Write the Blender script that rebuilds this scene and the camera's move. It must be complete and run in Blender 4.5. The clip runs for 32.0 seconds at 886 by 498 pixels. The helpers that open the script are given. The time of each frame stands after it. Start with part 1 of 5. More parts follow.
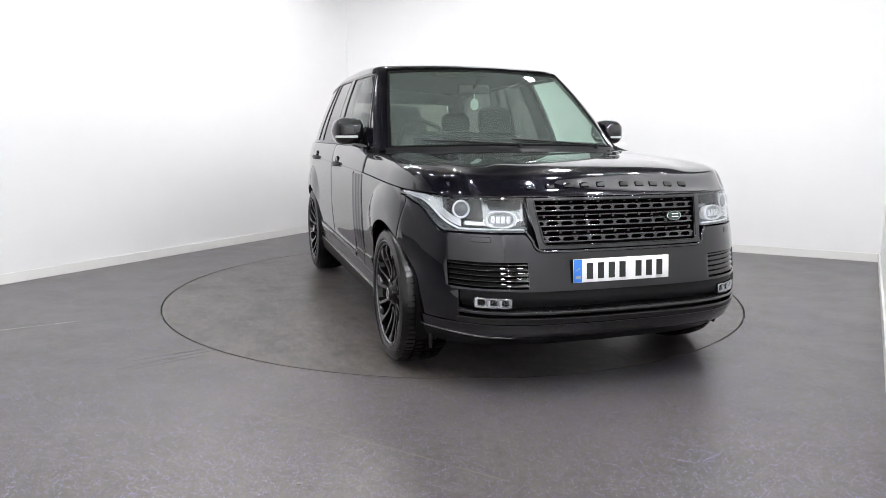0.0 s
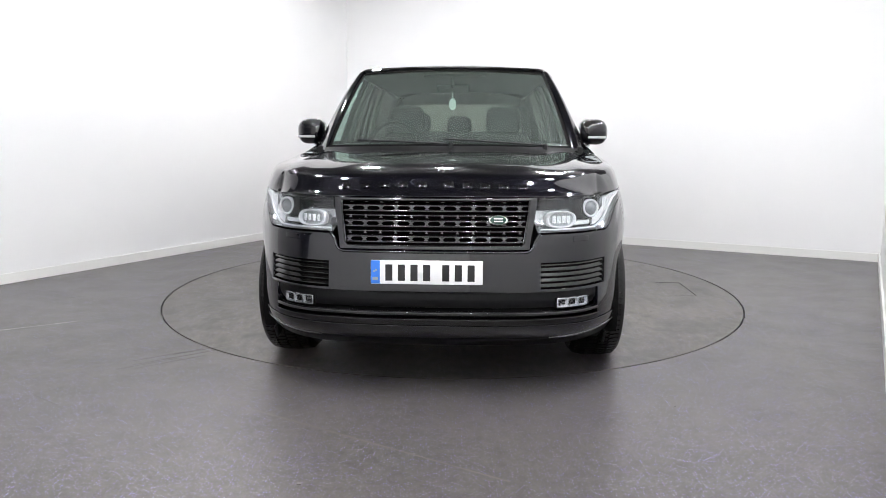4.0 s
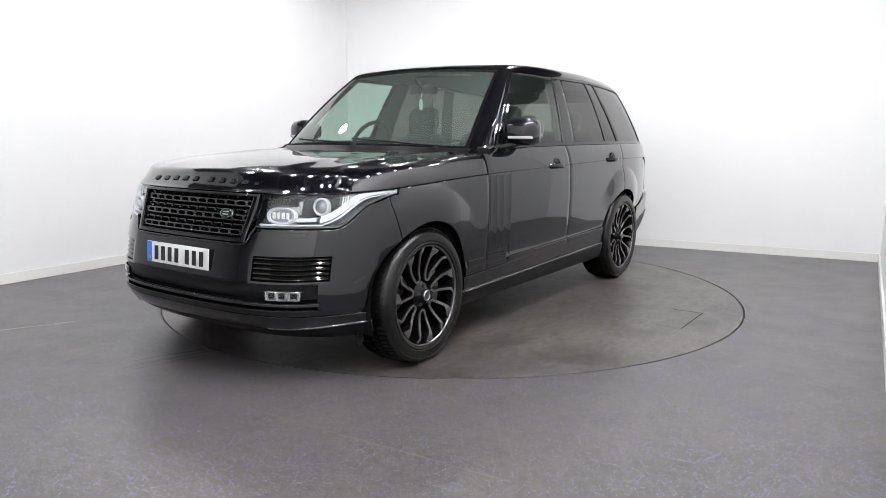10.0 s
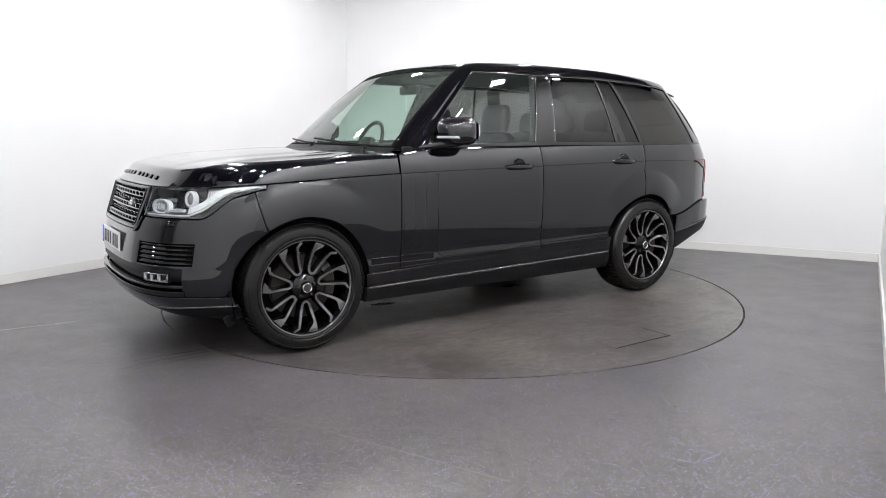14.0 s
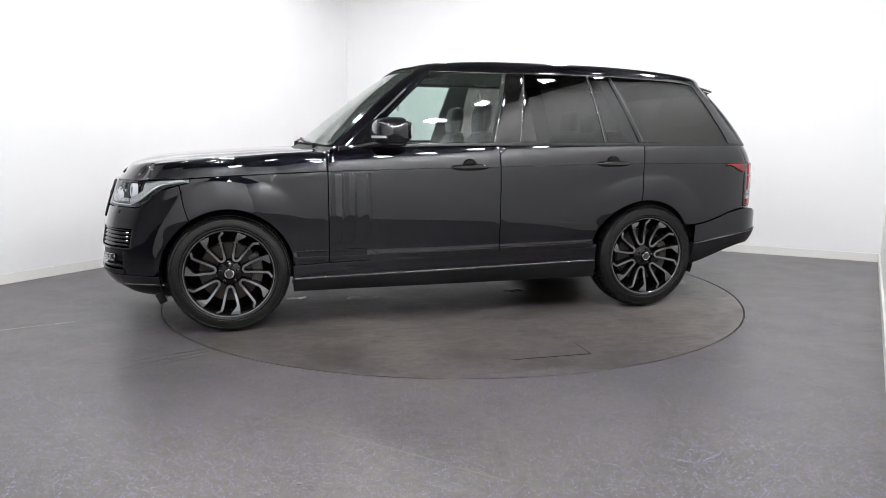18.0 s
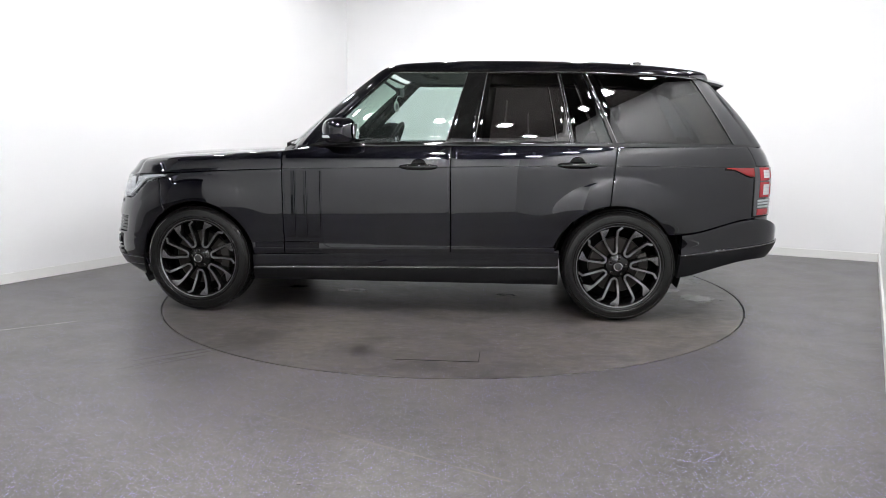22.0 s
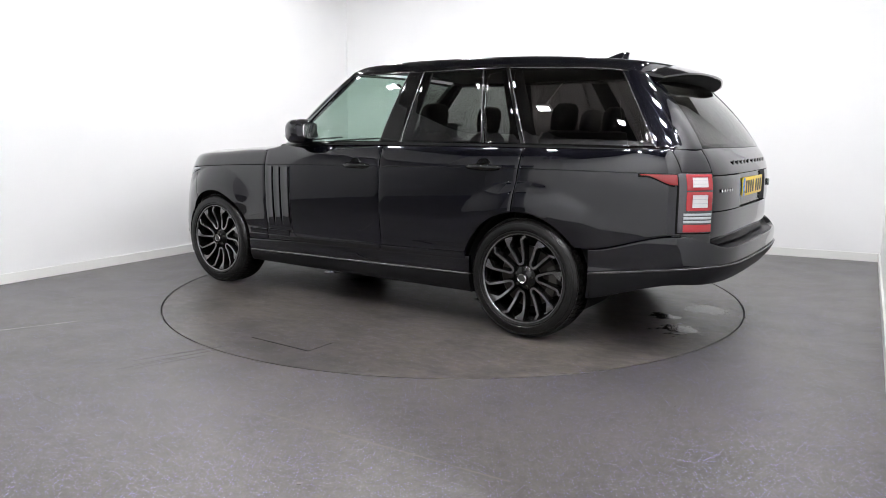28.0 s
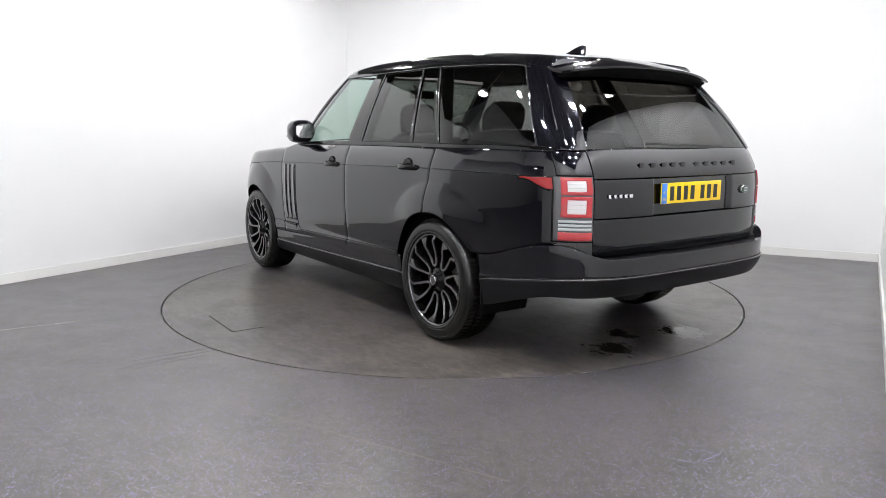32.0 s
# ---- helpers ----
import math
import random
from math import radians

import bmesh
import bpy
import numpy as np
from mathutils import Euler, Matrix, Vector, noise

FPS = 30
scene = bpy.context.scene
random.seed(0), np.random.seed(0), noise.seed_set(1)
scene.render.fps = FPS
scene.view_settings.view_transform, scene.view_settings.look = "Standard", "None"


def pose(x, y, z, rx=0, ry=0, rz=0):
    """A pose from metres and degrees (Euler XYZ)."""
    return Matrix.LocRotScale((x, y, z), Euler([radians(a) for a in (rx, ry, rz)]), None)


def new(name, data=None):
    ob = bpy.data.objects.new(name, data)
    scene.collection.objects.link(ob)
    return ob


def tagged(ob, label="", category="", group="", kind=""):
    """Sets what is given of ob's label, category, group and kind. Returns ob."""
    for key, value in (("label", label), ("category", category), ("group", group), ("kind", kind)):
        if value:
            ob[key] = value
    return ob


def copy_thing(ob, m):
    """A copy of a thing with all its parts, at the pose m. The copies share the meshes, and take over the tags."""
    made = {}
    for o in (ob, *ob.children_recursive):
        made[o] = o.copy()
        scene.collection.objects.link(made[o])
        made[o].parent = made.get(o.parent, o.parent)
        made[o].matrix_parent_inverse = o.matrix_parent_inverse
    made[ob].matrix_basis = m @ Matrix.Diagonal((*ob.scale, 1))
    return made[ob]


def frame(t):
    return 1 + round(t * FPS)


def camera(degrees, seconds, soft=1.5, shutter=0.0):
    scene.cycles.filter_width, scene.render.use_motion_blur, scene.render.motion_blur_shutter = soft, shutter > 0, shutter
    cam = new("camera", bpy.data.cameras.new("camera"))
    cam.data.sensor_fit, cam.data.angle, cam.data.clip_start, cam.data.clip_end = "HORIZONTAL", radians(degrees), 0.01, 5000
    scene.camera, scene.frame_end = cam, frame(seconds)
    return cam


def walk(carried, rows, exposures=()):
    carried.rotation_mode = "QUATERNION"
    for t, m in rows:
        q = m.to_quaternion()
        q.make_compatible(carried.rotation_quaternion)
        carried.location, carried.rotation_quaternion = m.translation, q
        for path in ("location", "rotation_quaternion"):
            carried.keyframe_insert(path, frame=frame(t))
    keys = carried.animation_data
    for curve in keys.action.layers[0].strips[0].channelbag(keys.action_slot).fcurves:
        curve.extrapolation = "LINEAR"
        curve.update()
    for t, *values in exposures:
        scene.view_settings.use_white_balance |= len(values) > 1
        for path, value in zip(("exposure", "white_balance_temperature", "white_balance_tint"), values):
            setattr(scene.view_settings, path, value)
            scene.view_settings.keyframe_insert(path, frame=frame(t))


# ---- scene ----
# ---- camera ----
cam = camera(63.75, 32.0, soft=0.8)


def rig(eye, pitch, roll):
    """A level camera at eye that looks along +y, tipped by pitch and roll degrees."""
    p, r = radians(pitch), radians(roll)
    f = Vector((0, math.cos(p), math.sin(p)))
    u = Vector((0, -math.sin(p), math.cos(p)))
    a = Vector((1, 0, 0))
    right, up = a * math.cos(r) + u * math.sin(r), u * math.cos(r) - a * math.sin(r)
    m = Matrix((right, up, -f)).transposed().to_4x4()
    m.translation = eye
    return m


EYE = rig((0, 0, 1.257), -9.151, 0.187)
walk(cam, [(0.0, EYE), (32.0, EYE)], exposures=[(0.0, 0.0, 6500, 10), (32.0, 0.0, 6500, 10)])

# ---- plan of the room and turntable ----
HUB = Vector((0.071, 5.801, 0))
DISC_R = 2.254
SHIFT = (0.258, 0.020)
CORNER_L = Vector((-1.308, 9.916, 0))
CORNER_R = Vector((4.401, 7.067, 0))
LONG = Vector((-0.509, -0.861, 0)).normalized()
ROOM_LEN = 8.42
LEFT_LEN = 5.6
DOORWAY = 2.1
CEIL = 4.4
WALL_H = 3.6
BACK_H = 3.1
LAMP_H = 3.4

# ---- light ----
world = bpy.data.worlds.new("world")
scene.world = world
world.use_nodes = True
world.node_tree.nodes["Background"].inputs[0].default_value = (0.75, 0.8, 0.9, 1)
world.node_tree.nodes["Background"].inputs[1].default_value = 0.02


# ---- materials ----
def mat(name, color=(0.5, 0.5, 0.5), rough=0.5, metal=0.0, coat=0.0, emit=0.0, spec=0.5):
    m = bpy.data.materials.new(name)
    m.use_nodes = True
    b = m.node_tree.nodes["Principled BSDF"]
    b.inputs["Base Color"].default_value = (*color, 1)
    b.inputs["Roughness"].default_value = rough
    b.inputs["Metallic"].default_value = metal
    b.inputs["Coat Weight"].default_value = coat
    b.inputs["Coat Roughness"].default_value = 0.02
    b.inputs["Specular IOR Level"].default_value = spec
    if emit:
        b.inputs["Emission Color"].default_value = (*color, 1)
        b.inputs["Emission Strength"].default_value = emit
    return m


def node(m, kind, **kw):
    n = m.node_tree.nodes.new(kind)
    for k, v in kw.items():
        n.inputs[k.replace("_", " ")].default_value = v
    return n


def link(m, a, b):
    m.node_tree.links.new(a, b)


def bsdf(m):
    return m.node_tree.nodes["Principled BSDF"]


def coords(m, scale=(1, 1, 1), generated="Object"):
    t = m.node_tree.nodes.new("ShaderNodeTexCoord")
    p = m.node_tree.nodes.new("ShaderNodeMapping")
    p.inputs["Scale"].default_value = scale
    link(m, t.outputs[generated], p.inputs["Vector"])
    return p.outputs["Vector"]


def noise_tex(m, vec, scale, detail=4.0, rough=0.55):
    n = m.node_tree.nodes.new("ShaderNodeTexNoise")
    n.inputs["Scale"].default_value, n.inputs["Detail"].default_value = scale, detail
    n.inputs["Roughness"].default_value = rough
    link(m, vec, n.inputs["Vector"])
    return n.outputs["Fac"]


def ramp(m, fac, stops):
    r = m.node_tree.nodes.new("ShaderNodeValToRGB")
    r.color_ramp.elements[0].position, r.color_ramp.elements[1].position = stops[0][0], stops[-1][0]
    while len(r.color_ramp.elements) < len(stops):
        r.color_ramp.elements.new(0.5)
    for e, (p, c) in zip(r.color_ramp.elements, stops):
        e.position = p
        e.color = (*c, 1) if len(c) == 3 else c
    link(m, fac, r.inputs["Fac"])
    return r.outputs["Color"]


def mix(m, fac, a, b, kind="MIX"):
    n = m.node_tree.nodes.new("ShaderNodeMix")
    n.data_type, n.blend_type = "RGBA", kind
    for sock, v in ((n.inputs[0], fac), (n.inputs[6], a), (n.inputs[7], b)):
        if isinstance(v, (int, float)):
            sock.default_value = v
        elif isinstance(v, tuple):
            sock.default_value = (*v, 1)
        else:
            link(m, v, sock)
    return n.outputs[2]


def maths(m, op, a, b=0.0):
    n = m.node_tree.nodes.new("ShaderNodeMath")
    n.operation = op
    for sock, v in ((n.inputs[0], a), (n.inputs[1], b)):
        if isinstance(v, (int, float)):
            sock.default_value = v
        else:
            link(m, v, sock)
    return n.outputs[0]


def bump(m, height, strength, dist=0.01):
    n = m.node_tree.nodes.new("ShaderNodeBump")
    n.inputs["Strength"].default_value, n.inputs["Distance"].default_value = strength, dist
    link(m, height, n.inputs["Height"])
    link(m, n.outputs["Normal"], bsdf(m).inputs["Normal"])


def glass_mat(name, tint, gloss=1.0, veil=0.0):
    """A thin pane: tinted see-through, with a Fresnel sheen."""
    m = bpy.data.materials.new(name)
    m.use_nodes = True
    nt = m.node_tree
    nt.nodes.remove(nt.nodes["Principled BSDF"])
    tr, gl = nt.nodes.new("ShaderNodeBsdfTransparent"), nt.nodes.new("ShaderNodeBsdfGlossy")
    tr.inputs["Color"].default_value = (*tint, 1)
    gl.inputs["Roughness"].default_value = 0.0
    gl.inputs["Color"].default_value = (gloss, gloss, gloss, 1)
    fr, mx = nt.nodes.new("ShaderNodeLayerWeight"), nt.nodes.new("ShaderNodeMixShader")
    fr.inputs["Blend"].default_value = 0.5
    rise = maths(m, "POWER", fr.outputs["Facing"], 5.0)
    link(m, maths(m, "ADD", maths(m, "MULTIPLY", rise, 0.945), 0.047), mx.inputs[0])
    # pale green diffuse share painted in for the haze of reflections on the pane
    if veil:
        df, mf = nt.nodes.new("ShaderNodeBsdfDiffuse"), nt.nodes.new("ShaderNodeMixShader")
        df.inputs["Color"].default_value = (0.50, 0.60, 0.56, 1)
        mf.inputs[0].default_value = veil
        link(m, tr.outputs[0], mf.inputs[1])
        link(m, df.outputs[0], mf.inputs[2])
        link(m, mf.outputs[0], mx.inputs[1])
    else:
        link(m, tr.outputs[0], mx.inputs[1])
    link(m, gl.outputs[0], mx.inputs[2])
    link(m, mx.outputs[0], nt.nodes["Material Output"].inputs["Surface"])
    return m


M_PAINT = mat("black_metallic_paint", (0.0018, 0.0019, 0.0044), 0.20, 0.5, 1.0, spec=0.03)
bsdf(M_PAINT).inputs["Coat IOR"].default_value = 1.62
M_GLOSS = mat("gloss_black_trim", (0.004, 0.004, 0.004), 0.06)
# dull black puts the recess's dark reflection into the cup's own material
M_CUP = mat("shaded_handle_cup", (0.003, 0.003, 0.003), 0.2, spec=0.2)
M_PLASTIC = mat("black_plastic", (0.007, 0.007, 0.0078), 0.40, spec=0.18)
M_SATIN = mat("satin_grey_trim_and_glint", (0.24, 0.24, 0.245), 0.24, 0.8)
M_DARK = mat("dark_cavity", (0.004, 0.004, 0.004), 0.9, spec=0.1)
M_RUBBER = mat("tyre_rubber", (0.0050, 0.0049, 0.0047), 0.27, spec=0.36)
M_RIM = mat("gloss_black_alloy", (0.004, 0.004, 0.004), 0.16, 0.0, 0.0, spec=0.3)
M_DISC = mat("brake_steel", (0.035, 0.031, 0.028), 0.4, 0.7)
M_CHROME = mat("chrome", (0.85, 0.85, 0.86), 0.06, 1.0)
M_LEATHER = mat("black_leather", (0.0045, 0.0045, 0.005), 0.5, spec=0.2)
M_CLEAR = glass_mat("clear_window_glass", (0.72, 0.82, 0.78), veil=0.02)
M_SCREEN = glass_mat("windscreen_glass", (0.56, 0.69, 0.62), veil=0.10)
M_REARGLASS = glass_mat("rear_window_glass", (0.20, 0.20, 0.175))
M_PRIVACY = glass_mat("privacy_glass", (0.15, 0.142, 0.138))
M_LENS = glass_mat("clear_lamp_lens", (0.93, 0.95, 0.96))
M_SILVER = mat("lamp_reflector", (0.82, 0.83, 0.84), 0.13, 0.8)
M_WHITE = mat("white_lamp_guide", (0.64, 0.65, 0.67), 0.18, 0.2)
M_RED2 = mat("smoked_red_plastic", (0.20, 0.014, 0.016), 0.12, 0.0, 0.5)
M_RED = mat("red_lamp_plastic", (0.30, 0.020, 0.026), 0.12, 0.0, 0.5)
M_SMOKE = mat("smoked_lamp_plastic", (0.055, 0.055, 0.06), 0.12, 0.0, 0.5)
M_PLATE = mat("white_plate", (0.80, 0.80, 0.80), 0.3)
M_YPLATE = mat("yellow_plate", (0.80, 0.55, 0.01), 0.3)
M_BLUE = mat("blue_plate_band", (0.03, 0.17, 0.62), 0.3)
M_INK = mat("black_ink", (0.01, 0.01, 0.01), 0.4)
M_HOUSING = mat("grey_lamp_housing", (0.42, 0.43, 0.44), 0.16, 0.85)
M_BADGE = mat("silver_badge", (0.45, 0.50, 0.46), 0.25, 0.8)
M_GREEN = mat("dark_green_enamel", (0.02, 0.05, 0.038), 0.2, 0.0, 0.5)
M_BULB = mat("projector_lens", (0.20, 0.21, 0.22), 0.05, 0.3, 1.0)
M_PEARL = mat("clear_lamp_square", (0.52, 0.50, 0.51), 0.2, 0.0, 0.6)
M_GREYLENS = mat("grey_lamp_bar", (0.32, 0.34, 0.35), 0.2, 0.0, 0.6)
M_FACE = mat("machined_grey_face", (0.22, 0.22, 0.225), 0.22, 0.9)
M_GRILLE = mat("gloss_dark_grille", (0.030, 0.030, 0.033), 0.07, 0.5, 0.8)
M_CAP = mat("dark_cap", (0.03, 0.03, 0.03), 0.3)
M_CALIPER = mat("caliper_grey", (0.06, 0.057, 0.052), 0.5, 0.3)
M_MIRROR = mat("mirror_silver", (0.9, 0.9, 0.9), 0.01, 1.0)
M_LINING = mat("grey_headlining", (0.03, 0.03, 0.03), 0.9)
M_PALE = mat("pale_seam_weld", (0.20, 0.19, 0.18), 0.5)
M_DARKMARK = mat("dark_scuff", (0.024, 0.022, 0.02), 0.6)
M_WELD = mat("white_seam_weld", (0.55, 0.54, 0.52), 0.5)
M_OLDWELD = mat("worn_seam_weld", (0.125, 0.115, 0.098), 0.4)
M_LIGHT = mat("led_panel_glow", (0.985, 0.982, 1.0), 0.5, emit=334.0)


# ---- mesh helpers ----
def part(name, bm, material, parent=None, label="", sharp=35):
    me = bpy.data.meshes.new(name)
    bm.to_mesh(me)
    bm.free()
    for m in material if isinstance(material, (list, tuple)) else [material]:
        me.materials.append(m)
    me.shade_smooth()
    me.set_sharp_from_angle(angle=radians(sharp))
    ob = new(name, me)
    ob.parent = parent
    if label:
        ob["label"] = label
    return ob


def curve(*pts):
    """A smooth function through (x, y) pairs in rising order of x."""
    xs, ys = [p[0] for p in pts], [p[1] for p in pts]
    n = len(xs)
    d = [(ys[i + 1] - ys[i]) / (xs[i + 1] - xs[i]) for i in range(n - 1)]
    k = [d[0]] + [0 if d[i - 1] * d[i] <= 0 else 2 * d[i - 1] * d[i] / (d[i - 1] + d[i]) for i in range(1, n - 1)] + [d[-1]]

    def f(x):
        if x <= xs[0]:
            return ys[0]
        if x >= xs[-1]:
            return ys[-1]
        i = 0
        while x > xs[i + 1]:
            i += 1
        h = xs[i + 1] - xs[i]
        t = (x - xs[i]) / h
        return ((2 * t**3 - 3 * t**2 + 1) * ys[i] + (t**3 - 2 * t**2 + t) * h * k[i]
                + (3 * t**2 - 2 * t**3) * ys[i + 1] + (t**3 - t**2) * h * k[i + 1])

    return f


def smooth(a, b, x):
    t = min(1.0, max(0.0, (x - a) / (b - a)))
    return t * t * (3 - 2 * t)


def lerp(a, b, t):
    return a + (b - a) * t


def span(a, b, n):
    return [a + (b - a) * i / (n - 1) for i in range(n)]


def outward(c):
    return c - Vector((c.x * 0.8, 0, 0.85))


def skin(fn, us, vs, depth=0.02, skip=None, flip=0):
    """A panel: a sheet fn(u, v) with its rim folded inwards by depth. skip(u, v) leaves a hole."""
    bm = bmesh.new()
    g = [[bm.verts.new(fn(u, v)) for v in vs] for u in us]
    for i in range(len(us) - 1):
        for j in range(len(vs) - 1):
            if skip and skip((us[i] + us[i + 1]) / 2, (vs[j] + vs[j + 1]) / 2):
                continue
            q = [g[i][j], g[i + 1][j], g[i + 1][j + 1], g[i][j + 1]]
            if min((q[k].co - q[k - 1].co).length for k in range(4)) > 1e-7:
                bm.faces.new(q)
    bmesh.ops.delete(bm, geom=[v for v in bm.verts if not v.link_faces], context="VERTS")
    bm.normal_update()
    tot = sum(f.normal.dot(outward(f.calc_center_median())) * f.calc_area() for f in bm.faces)
    if (tot < 0) != bool(flip):
        bmesh.ops.reverse_faces(bm, faces=bm.faces[:])
        bm.normal_update()
    if depth:
        # rolled edge: a small quarter round, then a flange
        rim = [e for e in bm.edges if e.is_boundary]
        nrm = {v: v.normal.copy() for e in rim for v in e.verts}
        lat = {v: Vector((0, 0, 0)) for v in nrm}
        order = []
        for e in rim:
            lp = e.link_loops[0]
            a, b = lp.vert, lp.link_loop_next.vert
            side = (b.co - a.co).normalized().cross(lp.face.normal)
            order.append((a, b))
            for v in (a, b):
                if lat[v].length < 0.01 or abs(lat[v].normalized().dot(side)) < 0.8:
                    lat[v] = lat[v] + side
        r = min(0.0022, depth * 0.4)
        base = {v: v.co - lat[v] * r for v in nrm}
        rings = [nrm.keys() and {v: v for v in nrm}]
        for v in nrm:
            v.co = base[v]
        for k in (1, 2, 3):
            f = math.pi / 6 * k
            rings.append({v: bm.verts.new(base[v] + lat[v] * r * math.sin(f) - nrm[v] * r * (1 - math.cos(f))) for v in nrm})
        rings.append({v: bm.verts.new(base[v] + lat[v] * r - nrm[v] * depth) for v in nrm})
        for p, q in zip(rings, rings[1:]):
            for a, b in order:
                bm.faces.new((p[b], p[a], q[a], q[b]))
    return bm


def mirrored(bm):
    """The same mesh on the other side of the car."""
    b2 = bm.copy()
    for v in b2.verts:
        v.co.y = -v.co.y
    bmesh.ops.reverse_faces(b2, faces=b2.faces[:])
    return b2


def pair(name, bm, material, parent, label="", sharp=35):
    b2 = mirrored(bm)
    return part(name, bm, material, parent, label, sharp), part(name, b2, material, parent, label, sharp)


def add_box(bm, c, s, bev=0.0, m=None, index=0):
    r = bmesh.ops.create_cube(bm, size=1, matrix=(m or Matrix()) @ Matrix.Translation(c) @ Matrix.Diagonal((*s, 1)))
    vs = r["verts"]
    fs = {f for v in vs for f in v.link_faces}
    for f in fs:
        f.material_index = index
    if bev:
        bmesh.ops.bevel(bm, geom=list({e for f in fs for e in f.edges}), offset=bev, segments=2, affect="EDGES", profile=0.6)
    return bm


def box(c, s, bev=0.0, m=None):
    return add_box(bmesh.new(), c, s, bev, m)


def add_cyl(bm, p, q, r, r2=None, seg=20, caps=True):
    p, q = Vector(p), Vector(q)
    m = Matrix.Translation((p + q) / 2) @ (q - p).to_track_quat("Z", "Y").to_matrix().to_4x4()
    bmesh.ops.create_cone(bm, cap_ends=caps, segments=seg, radius1=r, radius2=r if r2 is None else r2, depth=(q - p).length, matrix=m)
    return bm


def lathe(profile, seg=64, axis="Y"):
    """Turn (radius, along) pairs round the car's y axis."""
    bm = bmesh.new()
    rings = []
    for r, h in profile:
        rings.append([bm.verts.new((r * math.cos(a), h, r * math.sin(a))) for a in span(0, 2 * math.pi, seg + 1)[:-1]])
    for a, b in zip(rings, rings[1:]):
        for i in range(seg):
            bm.faces.new((a[i], a[(i + 1) % seg], b[(i + 1) % seg], b[i]))
    bmesh.ops.recalc_face_normals(bm, faces=bm.faces[:])
    return bm


def loft(rings, closed=True, caps=True):
    bm = bmesh.new()
    vs = [[bm.verts.new(p) for p in r] for r in rings]
    n = len(vs[0])
    for a, b in zip(vs, vs[1:]):
        for i in range(n if closed else n - 1):
            bm.faces.new((a[i], a[(i + 1) % n], b[(i + 1) % n], b[i]))
    if caps and closed:
        bm.faces.new(vs[0][::-1])
        bm.faces.new(vs[-1])
    bmesh.ops.recalc_face_normals(bm, faces=bm.faces[:])
    return bm


def tube(pts, r, seg=8):
    rings = []
    pts = [Vector(p) for p in pts]
    for i, p in enumerate(pts):
        d = (pts[min(i + 1, len(pts) - 1)] - pts[max(i - 1, 0)]).normalized()
        m = d.to_track_quat("Z", "Y").to_matrix()
        rings.append([p + m @ Vector((r * math.cos(a), r * math.sin(a), 0)) for a in span(0, 2 * math.pi, seg + 1)[:-1]])
    return loft(rings)


def thing(name, label, category, group=""):
    return tagged(new(name), label, category, group)


# ---- room ----
def slab(name, a, b, z0, z1, thick, material, label=""):
    """A wall on the floor line a-b, with its thickness away from the room (to the left of a-b)."""
    d = (b - a).normalized()
    n = Vector((-d.y, d.x, 0))
    bm = bmesh.new()
    ps = [a, b, b + n * thick, a + n * thick]
    lo, hi = [bm.verts.new((p.x, p.y, z0)) for p in ps], [bm.verts.new((p.x, p.y, z1)) for p in ps]
    bm.faces.new(lo[::-1]), bm.faces.new(hi)
    for i in range(4):
        bm.faces.new((lo[i], lo[(i + 1) % 4], hi[(i + 1) % 4], hi[i]))
    return tagged(part(name, bm, material, None, label), label, "wall" if "wall" in name else "baseboard", kind="structure")


def wall_material():
    m = mat("white_wall_paint", (0.84, 0.84, 0.84), 0.45)
    v = coords(m)
    big = noise_tex(m, v, 0.7, 3)
    fine = noise_tex(m, v, 60, 3)
    c = mix(m, ramp(m, big, [(0.35, (0, 0, 0)), (0.7, (1, 1, 1))]), (0.855, 0.86, 0.865), (0.885, 0.885, 0.885))
    link(m, c, bsdf(m).inputs["Base Color"])
    bump(m, fine, 0.08, 0.002)
    return m


